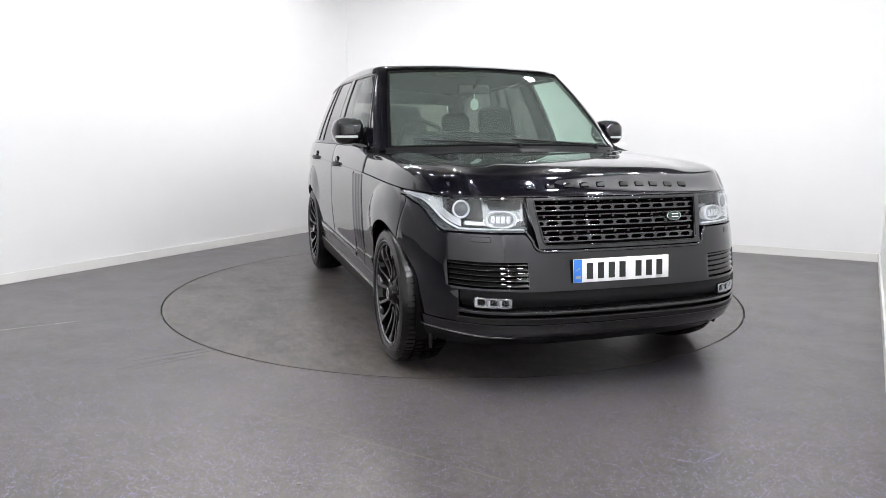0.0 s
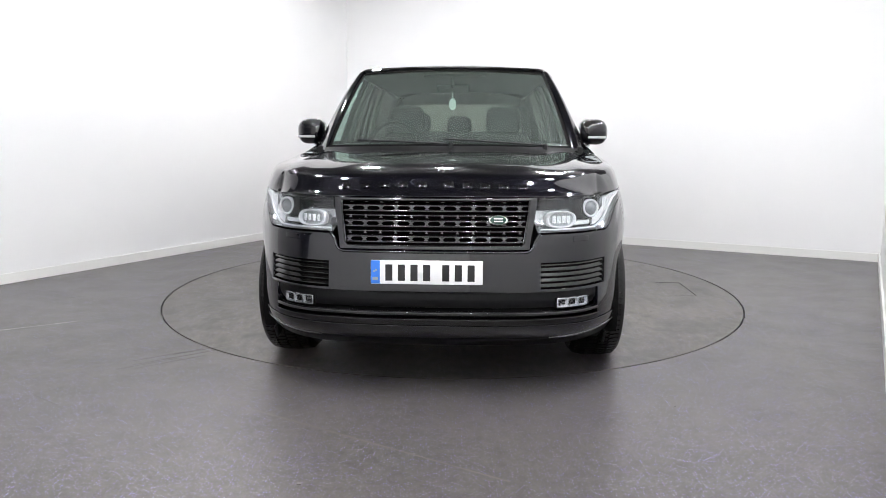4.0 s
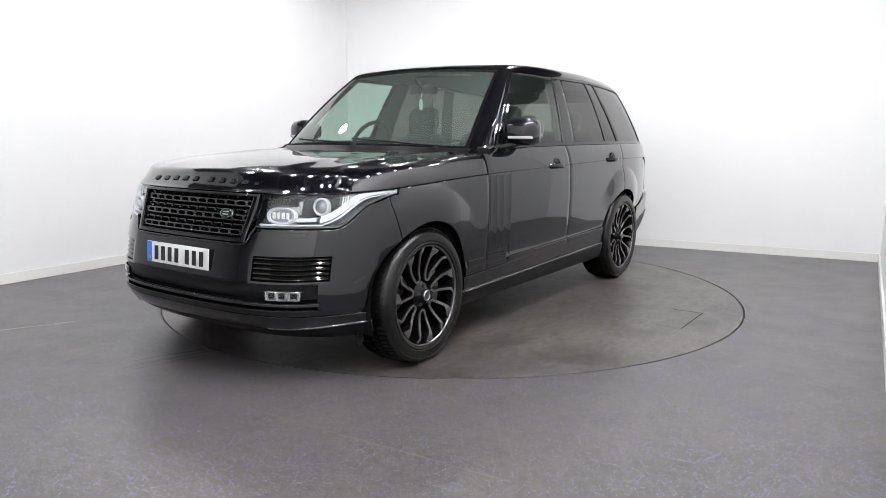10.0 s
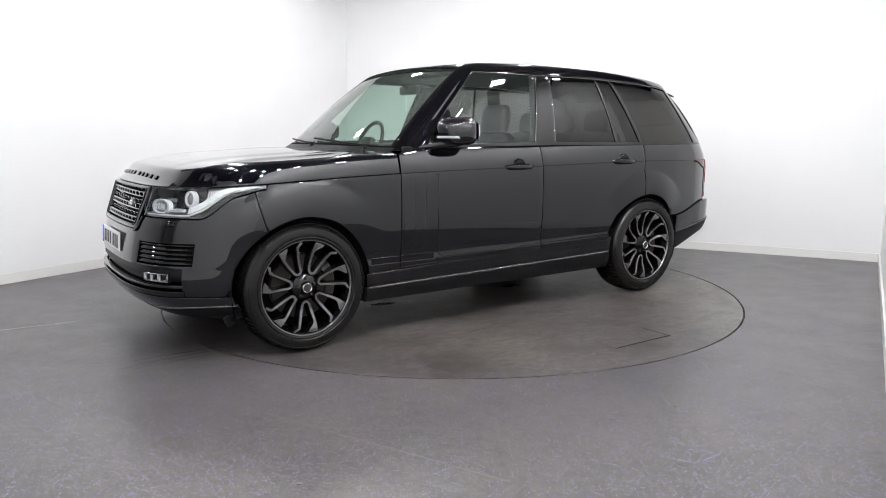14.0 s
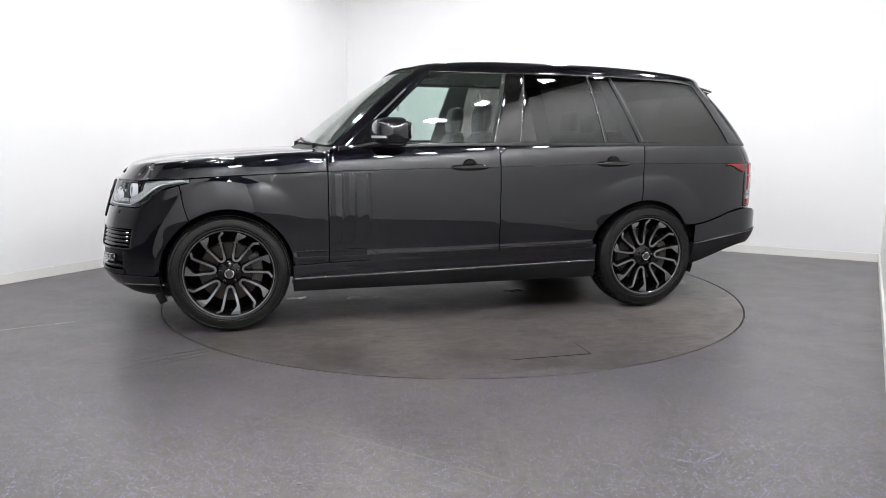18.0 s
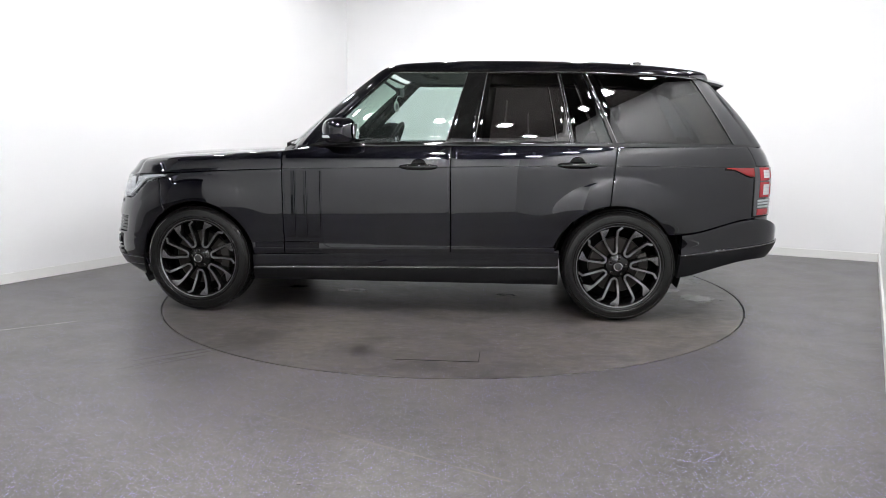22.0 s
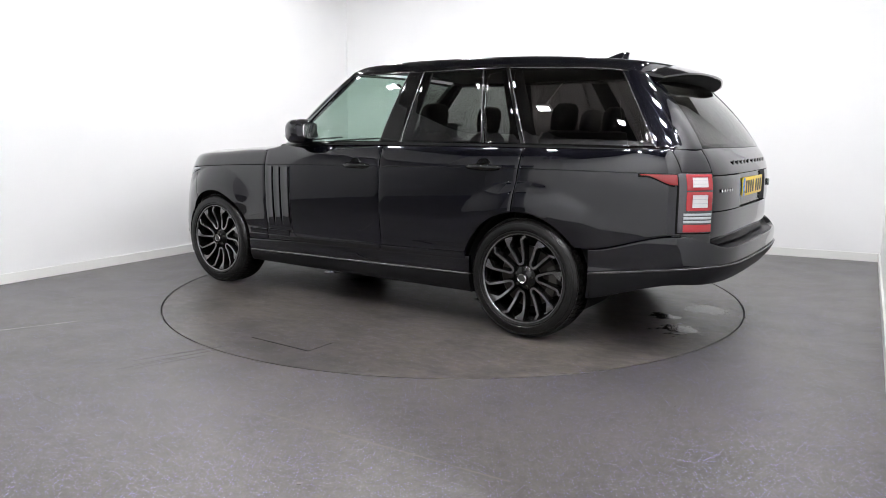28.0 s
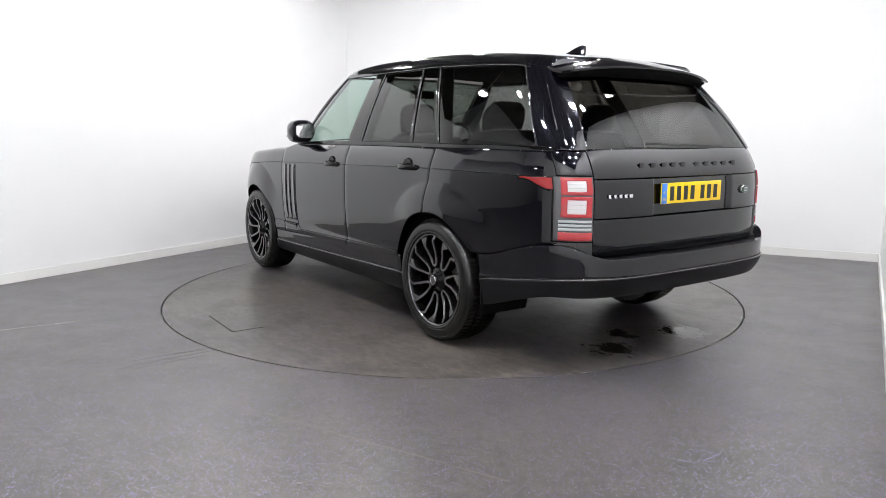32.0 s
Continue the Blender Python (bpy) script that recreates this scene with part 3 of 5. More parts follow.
def body_panels():
    xs = span(1.065, -1.065, 40)
    side = lambda lo, hi, out: (lambda x, v: shell(s_x(x), lerp(lo(x), hi(x), v), out))
    pair("sill_cover", skin(side(lambda x: 0.240, lambda x: sill_z(x) - 0.008, 0.004), xs, span(0, 1, 6), 0.03), M_PLASTIC, car, "satin black lower sill cladding")
    pair("sill_strip", skin(side(lambda x: sill_z(x) - 0.007, lambda x: sill_z(x) + 0.003, 0.008), span(1.05, -1.05, 40), span(0, 1, 3), 0.012), M_SATIN, car, "thin satin grey strip along the sill")
    pair("sill", skin(side(lambda x: sill_z(x) + 0.004, lambda x: door_low(x) - 0.005, 0.0), xs, span(0, 1, 5), 0.03), M_PAINT, car)
    # front wing
    def wing_at(u, v):
        top = min(SHUT(u) - 0.003, lamp_low(s_x(u)) - 0.005) if u > 1.73 else SHUT(u) - 0.003
        x, z = leaning(u, top, 0.47 * smooth(1.50, 1.795, u), door_low(u) if u < 1.07 else 0.40, v)
        return shell(s_x(x), z)
    wing = skin(wing_at, arch_steps(0.834, 1.795, 30), span(0, 1, 36), 0.022)
    pair("front_wing", wing, M_PAINT, car)
    # doors, each with its moulding
    fd = side_panel(-0.329, 0.828, door_low, lambda x: lerp(BELT, 1.142, smooth(0.60, 0.83, x)), 30, 40)
    fds = pair("front_door", fd, M_PAINT, car)
    rd = side_panel(-0.335, -1.408, lambda x: arch(x, door_low(x)), lambda x: BELT, 24, 40, -0.11)
    rds = pair("rear_door", rd, M_PAINT, car)
    for doors, x0, x1 in ((fds, 0.826, -0.327), (rds, -0.337, -1.404)):
        bm = skin(lambda x, v: shell(s_x(x), SHUT(x) - 0.003 + 0.006 * v, 0.0015), span(x0, x1, 30), span(0, 1, 3), 0.006)
        for d, m in zip(doors, (bm, mirrored(bm))):
            part("shoulder_line", m, M_GLOSS, d)
    # moulding along the foot of the doors: a slope out to a soft ridge, then a rounded top
    def rib(x0, x1, top, n):
        prof = [(-0.040, 0.0005), (-0.025, 0.003), (-0.012, 0.006), (-0.004, 0.0078)] + [(-0.002 + 0.004 * math.sin(a), 0.0040 + 0.0042 * math.cos(a)) for a in span(0.1, 1.57, 6)] + [(0.0022, 0.0002)]
        return skin(lambda x, k: shell(s_x(x), top(x) + prof[int(k)][0], prof[int(k)][1]), span(x0, x1, n), range(len(prof)), 0.006)
    ridge = lambda x: 0.4835 - 0.018 * x
    for doors, x0, x1, top in ((fds, 0.565, -0.328, ridge), (rds, -0.336, -1.035, ridge), (fds, 0.827, 0.585, lambda x: 0.512), (None, 1.04, 0.836, lambda x: 0.512)):
        bm = rib(x0, x1, top, 16)
        if doors:
            for d, m in zip(doors, (bm, mirrored(bm))):
                part("door_moulding", m, M_PAINT, d)
        else:
            pair("wing_moulding", bm, M_PAINT, car)
    # crisp edges along the mouldings and above the sill
    for doors, x0, x1, top in ((fds, 0.505, -0.326, ridge), (rds, -0.338, -1.030, ridge), (fds, 0.826, 0.588, lambda x: 0.512), (fds, 0.80, -0.326, lambda x: door_low(x) + 0.006), (rds, -0.338, -1.045, lambda x: door_low(x) + 0.006)):
        bm = tube([shell(s_x(x), top(x) + 0.001, 0.0078 if top(x) > door_low(x) + 0.01 else 0.0) for x in span(x0, x1, 20)], 0.0028, 8)
        for d, m in zip(doors, (bm, mirrored(bm))):
            part("moulding_edge", m, M_GLOSS, d, sharp=60)
    # crease behind the gills that turns into the moulding
    turn = [(0.556, lerp(SHUT(0.56) - 0.012, 0.53, k)) for k in span(0, 1, 16)] + [(0.556 - 0.045 * (1 - math.cos(a)), 0.53 - 0.045 * math.sin(a)) for a in span(0.15, 1.57, 8)]
    bm = tube([shell(s_x(x), z, 0.0006) for x, z in turn], 0.0034, 8)
    for d, m in zip(fds, (bm, mirrored(bm))):
        part("door_crease", m, M_PAINT, d, sharp=60)
    # gills at the front of each front door: blades that stand out at their rear edge
    for x0, x1 in ((0.815, 0.744), (0.735, 0.662), (0.653, 0.566)):
        bm = skin(lambda k, z: shell(s_x(lerp(x0, x1, k)), z, (0.001 + 0.0080 * k * k) * smooth(0.545, 0.63, z) + 0.001), span(0, 1, 8), span(0.545, SHUT(0.7) - 0.016, 20), 0.010)
        for d, m in zip(fds, (bm, mirrored(bm))):
            part("vent_gill", m, M_PAINT, d, "slim vertical body-coloured vent gill")
    # handles
    for doors, x in ((fds, -0.115), (rds, -1.172)):
        for d, sd in zip(doors, (1, -1)):
            z = SHUT(x) + 0.003
            p = shell(s_x(x), z)
            rings = []
            for k in span(-0.132, 0.132, 15):
                f = 1 - (abs(k) / 0.132) ** 4
                h, o = 0.008 + 0.012 * f, 0.006 + 0.038 * (1 - (abs(k) / 0.132) ** 2.2)
                rings.append([Vector((x + k, p.y + o - 0.016 + 0.013 * math.cos(a), z + h * math.sin(a))) for a in span(0, 2 * math.pi, 11)[:-1]])
            grip = loft(rings)
            cup = lathe([(0.0, 0.004), (0.040, 0.004), (0.050, 0.0055), (0.055, 0.001), (0.056, -0.012)], 28)
            for v in cup.verts:
                v.co = Vector((x + v.co.x * 1.0, p.y + v.co.y - 0.003, z + v.co.z))
            if sd < 0:
                grip, cup = mirrored(grip), mirrored(cup)
            h = part("door_handle", grip, M_GLOSS, d, "gloss black pull handle", 50)
            part("handle_cup", cup, M_CUP, h)
    # rear quarter: down to the bumper seam
    def seam(x):
        return lerp(0.60, 0.705, smooth(-1.85, -2.36, x))
    q = side_panel(-2.365, -1.414, lambda x: arch(x, seam(x)), lambda x: BELT, 34, 44, -0.11)
    qs = pair("rear_quarter", q, M_PAINT, car)
    bm = skin(lambda x, v: shell(s_x(x), SHUT(x) - 0.003 + 0.006 * v, 0.0015), span(-1.418, -2.36, 24), span(0, 1, 3), 0.006)
    for d, m in zip(qs, (bm, mirrored(bm))):
        part("shoulder_line", m, M_GLOSS, d)
    # upper corner of the quarter, over the tail lamp
    c0, c1 = s_x(-2.367), s_rear(0.705)
    cr = skin(lambda s, z: shell(s, z), span(c0, c1, 12), span(1.055, BELT, 10), 0.02)
    pair("rear_corner", cr, M_PAINT, car)
    lo = skin(lambda s, v: shell(s, lerp(0.63, 0.721, v)), span(c0, c1, 12), span(0, 1, 5), 0.02)
    pair("rear_corner", lo, M_PAINT, car)
    # rear bumper
    def lower(s):
        x = float(np.interp(s, TS, TX))
        return lerp(0.305, 0.43, smooth(-1.86, -2.40, x))
    def upper(s):
        x = float(np.interp(s, TS, TX))
        return seam(x) - 0.004 if s < s_x(-2.36) else lerp(seam(-2.36), 0.635, smooth(s_x(-2.38), s_rear(0.62), s))
    def swell(s):
        return 0.012 + 0.052 * smooth(s_x(-2.1), s_rear(0.5), s)
    a0 = s_x(-1.872)
    ss = span(a0, S_END, 46)
    ss = [-s for s in ss] + ss[::-1][1:]
    mid = lambda s: lerp(0.465, 0.545, min(1.0, max(0.0, (-1.87 - float(np.interp(abs(s), TS, TX))) / 0.6)))
    bu = skin(lambda s, v: shell(s, lerp(mid(s), upper(abs(s)), v), swell(abs(s)) * (0.88 + 0.16 * v - 0.10 * v**6)), ss, span(0, 1, 14), 0.06)
    part("rear_bumper", bu, M_PAINT, car)
    bs = skin(lambda s, v: shell(s, mid(s) - 0.003 - 0.006 * v, swell(abs(s)) + 0.003), ss, span(0, 1, 3), 0.02)
    part("rear_bumper_strip", bs, M_SATIN, car, "thin satin grey line round the rear bumper")
    bl = skin(lambda s, v: shell(s, lerp(lower(abs(s)), mid(s) - 0.014, v), swell(abs(s)) * (0.25 + 0.75 * v)), ss, span(0, 1, 8), 0.05)
    part("rear_apron", bl, M_PLASTIC, car, "satin black lower rear bumper")
    # load ledge on the bumper
    lg = skin(lambda s, v: shell(s, upper(abs(s)) - 0.006, swell(abs(s)) * 0.75 - 0.12 * v), [s for s in ss if abs(s) > s_x(-2.30)], span(0, 1, 4), 0.0)
    part("load_ledge", lg, M_PLASTIC, car)


def tailgate():
    e0 = s_rear(0.70)
    half = span(e0, S_END, 22)
    ss = [-s for s in half] + half[::-1][1:]
    top = skin(lambda s, z: shell(s, z), ss, span(1.038, BELT + 0.006, 10), 0.02)
    part("tailgate", top, M_PAINT, car)
    # band with the plate: a recess between its two ends
    def dip(s):
        y = shell(s, 0.95).y
        return -0.022 * smooth(0.345, 0.325, abs(y + 0.03))
    band = skin(lambda s, z: shell(s, z, dip(s)), sorted(ss + [s for y in span(0.29, 0.39, 12) for s in (s_rear(y), -s_rear(y))], key=lambda s: math.copysign(S_END, s) - s if s else 0), span(0.838, 1.032, 8), 0.02)
    part("number_plate_panel", band, M_PAINT, car)
    lo = skin(lambda s, z: shell(s, z, -0.004 - 0.02 * smooth(0.72, 0.64, z)), ss, span(0.64, 0.832, 8), 0.02)
    part("lower_tailgate", lo, M_PAINT, car)


def bonnet():
    zc = curve((0.80, 1.152), (1.2, 1.149), (1.47, 1.138), (1.8, 1.119), (2.0, 1.094), (2.08, 1.074), (2.14, 1.050), (2.185, 1.018), (2.22, 0.966))
    sa, sb = s_x(0.838), s_front(0.795)
    corner = shell(sb, 0.968, -0.004)
    # steep sides that turn over a firm edge into the flat top
    flank = curve((0.0, 0.0), (0.010, 0.34), (0.021, 0.64), (0.030, 0.80), (0.045, 0.92), (0.080, 1.0))
    def edge(a):
        s = lerp(sa, sb, a)
        x = float(np.interp(s, TS, TX))
        return shell(s, SHUT(x) + 0.001, -0.003)
    def fn(a, b):
        e = edge(a)
        w = e.y
        y = abs(b) * w
        k0 = (e.x - 0.838) / (corner.x - 0.838)
        front = shell(s_front(min(y, 0.795)), 0.966, -0.003).x
        xc = lerp(0.995, 0.838, smooth(0.30, 0.97, abs(b)))
        x = lerp(xc, front, k0)
        crown = zc(min(x + 0.11 * (y / 0.8) ** 2, 2.22)) - lerp(0.006, 0.016, smooth(0.85, 1.5, x)) * (y / 0.8) ** 2
        crown += 0.010 * math.exp(-(((y - 0.73) / 0.07) ** 2)) * smooth(2.05, 1.6, x) + 0.006 * smooth(0.56, 0.44, y) * smooth(2.2, 1.9, x)
        d = (1 - abs(b)) * w
        k = flank(d / lerp(1.0, 2.0, smooth(1.5, 2.1, e.x)))
        z = lerp(e.z, max(crown, e.z), k)
        f = front - x
        k = min(f / 0.085, 1.2)
        z = lerp(0.967, z, k - max(0.0, k - 0.8) ** 2 / 0.8)
        return Vector((x, y if b >= 0 else -y, z))
    aa = span(0, 0.80, 40) + span(0.81, 1, 26)
    bb = span(-1, -0.91, 20) + span(-0.90, -0.78, 8) + span(-0.77, 0.77, 50) + span(0.78, 0.90, 8) + span(0.91, 1, 20)
    part("bonnet", skin(fn, aa, bb, 0.02), M_PAINT, car, sharp=60)
    return fn


def front_bumper():
    e = s_x(1.799)
    ys = [s_front(y) for y in (0.0, 0.15, 0.3, 0.40, 0.445, 0.478, 0.50, 0.55, 0.60, 0.65, 0.70, 0.75, 0.795, 0.83)]
    half = ys + [s for s in span(ys[-1] + 0.03, e, 14)]
    ss = [-s for s in half[::-1]] + half[1:]
    zs = span(0.374, 0.515, 5) + sorted(set(span(0.530, 0.665, 8) + [0.545])) + [1 + k for k in span(0.1, 1, 8)]
    def fn(s, z):
        if z > 0.99:
            top = lerp(0.722, lamp_low(abs(s)) - 0.005, smooth(s_front(0.465), s_front(0.486), abs(s)))
            z = lerp(0.665, top, z - 1)
        else:
            top = None
        x = float(np.interp(abs(s), TS, TX))
        if x < 2.03:
            full = lamp_low(abs(s)) - 0.005
            x, z = leaning(x, full, 0.47 * smooth(2.03, 1.80, x), 0.374, (z - 0.374) / (full - 0.374))
            s = math.copysign(s_x(x), s)
        return shell(s, z)
    cut = lambda s, z: (abs(s) < s_front(0.795) and z < 0.53) or s_front(0.50) < abs(s) < s_front(0.83) and 0.545 < z < 0.665
    part("front_bumper", skin(fn, ss, zs, 0.045, cut), M_PAINT, car)
    e2 = s_x(1.868)
    sb = span(-s_front(0.80), s_front(0.80), 41)
    part("lower_grille_bar", skin(lambda s, z: shell(s, z, -0.014 - 0.02 * smooth(0.49, 0.45, z)), sb, span(0.452, 0.527, 6), 0.03), M_PLASTIC, car, "matte black recessed lower bar")
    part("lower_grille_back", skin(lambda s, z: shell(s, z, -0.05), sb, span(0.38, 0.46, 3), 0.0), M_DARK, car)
    part("lower_slat", skin(lambda s, z: shell(s, z, 0.0), sb, span(0.421, 0.436, 3), 0.03), M_GRILLE, car)
    part("lower_slat", skin(lambda s, z: shell(s, z, 0.006), sb, span(0.374, 0.404, 3), 0.03), M_GLOSS, car)
    # lip: painted in the middle, with satin lines at the ends
    low = lambda s: lerp(0.300, 0.322, smooth(s_front(0.55), s_front(0.9), abs(s)))
    lip = span(-e2, e2, 61)
    part("front_lip", skin(lambda s, v: shell(s, lerp(low(s), 0.370, v), 0.004), lip, span(0, 1, 6), 0.03), M_PAINT, car)
    pair("lip_strip", skin(lambda s, v: shell(s, low(s) - 0.009 + 0.008 * v, 0.008), span(s_front(0.55), e2, 16), span(0, 1, 3), 0.01), M_SATIN, car, "thin satin grey line on the lower bumper")
    part("front_apron", skin(lambda s, v: shell(s, lerp(0.236, low(s) - 0.010, v), -0.004), lip, span(0, 1, 5), 0.03), M_PLASTIC, car, "satin black lower front apron")
    # loose flap of the arch liner behind the bumper
    pair("liner_flap", box((0, 0, 0), (0.05, 0.012, 0.07), 0.003, Matrix.Translation((1.885, 0.86, 0.225)) @ pose(0, 0, 0, 0, 24, 10)), M_PLASTIC, car)
    # side intakes: dark throat and four slats each
    sd = span(s_front(0.49), s_front(0.84), 12)
    for sign in (1, -1):
        sx = [s * sign for s in sd]
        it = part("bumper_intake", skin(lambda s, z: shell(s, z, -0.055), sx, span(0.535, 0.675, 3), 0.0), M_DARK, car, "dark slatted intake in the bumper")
        for k in range(5):
            z0 = 0.549 + 0.0245 * k
            part("slat", skin(lambda s, v: shell(s, z0 + 0.005 * v, -0.012 + 0.007 * v), [s * sign for s in span(s_front(0.497), s_front(0.828), 12)], span(0, 1, 3), 0.02), M_GLOSS, it)


def grille():
    w = s_front(0.478)
    ss = sorted(set(span(-w, w, 31) + [s_front(0.44), -s_front(0.44)]))
    zs = [0.727, 0.735, 0.748, 0.80, 0.85, 0.90, 0.947, 0.957, 0.963]
    slope = lambda s, z: lerp(0.93, 1.0, smooth(0.72, 0.95, z))
    gr = part("grille", skin(lambda s, z: shell(s * slope(s, z), z, 0.008), ss, zs, 0.035, lambda s, z: abs(s) < s_front(0.44) and 0.748 < z < 0.947), M_PAINT, car, "gloss black radiator grille with perforated bars")
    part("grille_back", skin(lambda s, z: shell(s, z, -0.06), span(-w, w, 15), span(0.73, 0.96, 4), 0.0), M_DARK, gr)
    for z0 in (0.912, 0.842, 0.771):
        lim = s_front(0.44) * slope(0, z0)
        bm = bmesh.new()
        def rail(z, h, o, t):
            sv = span(-lim, lim, 31)
            a = [[bm.verts.new(shell(s, z + dz, o + do)) for dz, do in ((-h, -0.004), (-h * 0.55, 0), (h * 0.55, 0.001), (h, -0.003), (h, -t), (-h, -t))] for s in sv]
            for p, q in zip(a, a[1:]):
                for i in range(6):
                    bm.faces.new((p[i], q[i], q[(i + 1) % 6], p[(i + 1) % 6]))
        rail(z0 + 0.012, 0.0045, -0.002, 0.03)
        rail(z0 - 0.012, 0.0045, -0.002, 0.03)
        rail(z0 + 0.036, 0.004, -0.010, 0.025)
        n = 12
        for k in range(n):
            y = lerp(-0.40, 0.40, k / (n - 1))
            for zc, hw, hz, o in ((z0, 0.016, 0.010, -0.003), (z0 + 0.032, 0.009, 0.007, -0.008)):
                c = shell(math.copysign(s_front(abs(y)), y), zc, o)
                vs = [bm.verts.new(c + Vector(q)) for q in ((0.003, -hw * 0.3, 0), (0.0, -hw, hz), (0.0, hw, hz), (0.003, hw * 0.3, 0), (0.0, hw, -hz), (0.0, -hw, -hz))]
                bk = [bm.verts.new(v.co - Vector((0.025, 0, 0))) for v in vs]
                bm.faces.new(vs)
                for i in range(6):
                    bm.faces.new((vs[i - 1], bk[i - 1], bk[i], vs[i]))
        bmesh.ops.recalc_face_normals(bm, faces=bm.faces[:])
        part("grille_bar", bm, M_GRILLE, gr, "", 70)
    # bright bevel round the opening and the bumper's raised lip below it
    def loop(w, z0, z1, out, r):
        pts = [(w, z1)] + [(w - r + r * math.cos(a) - 0.03 * (1 - (z0 + r - 0.727) / 0.236), z0 + r - r * math.sin(a)) for a in span(0, 1.57, 7)]
        pts = pts + [(lerp(pts[-1][0], -pts[-1][0], k), z0) for k in span(0.04, 0.96, 24)] + [(-y, z) for y, z in pts[::-1]]
        return [shell(math.copysign(s_front(abs(y)), y), z, out) for y, z in pts]
    part("grille_edge", tube(loop(0.447, 0.744, 0.950, 0.009, 0.030), 0.0028), M_GLOSS, gr, "thin bevelled edge of the grille", 60)
    part("grille_edge", tube([shell(math.copysign(s_front(abs(y)), y), 0.950, 0.009) for y in span(-0.447, 0.447, 30)], 0.0028), M_GLOSS, gr, sharp=60)
    part("grille_lip", tube(loop(0.492, 0.716, 0.800, 0.004, 0.045), 0.0070), M_PAINT, gr, "rounded lip of the bumper round the grille", 60)
    oval(shell(s_front(0.297), 0.862, 0.012), Vector((1, 0.10, 0.25)), 0.045, 0.024, gr)


def oval(c, n, a, b, parent, material=None):
    """A plain domed oval badge."""
    ez = Vector((0, 0, 1))
    up = (ez - n * ez.dot(n) / n.length_squared).normalized()
    rt = up.cross(n).normalized()
    nn = n.normalized()
    rings = []
    for f, h in ((1.0, -0.004), (1.0, 0.003), (0.93, 0.006), (0.85, 0.005), (0.5, 0.008)):
        rings.append([c + rt * a * f * math.cos(t) + up * b * f * math.sin(t) + nn * h for t in span(0, 2 * math.pi, 33)[:-1]])
    ob = part("badge", loft(rings), material or M_BADGE, parent, "small silver-rimmed dark green oval badge")
    inner = [[c + rt * a * f * math.cos(t) + up * b * f * math.sin(t) + nn * h for t in span(0, 2 * math.pi, 33)[:-1]] for f, h in ((0.84, 0.004), (0.82, 0.0075), (0.4, 0.0095))]
    part("badge_field", loft(inner), M_GREEN, ob)
    for k, w in ((0.28, 0.9), (-0.28, 0.9)):
        m = Matrix((rt, up, nn)).transposed().to_4x4()
        part("badge_bar", box((0, 0, 0), (a * w, b * 0.22, 0.002), 0.0, Matrix.Translation(c + up * b * k + nn * 0.0095) @ m), M_CHROME, ob)


def block_word(places, at, size, parent, material, name="badge_block"):
    """Plain raised blocks where the lettering stands."""
    for y in places:
        p, n = at(y)
        m = Matrix.Translation(p) @ n.to_track_quat("Z", "Y").to_matrix().to_4x4()
        part(name, box((0, 0, 0), (size[0], size[1], size[2]), 0.002, m), material, parent)


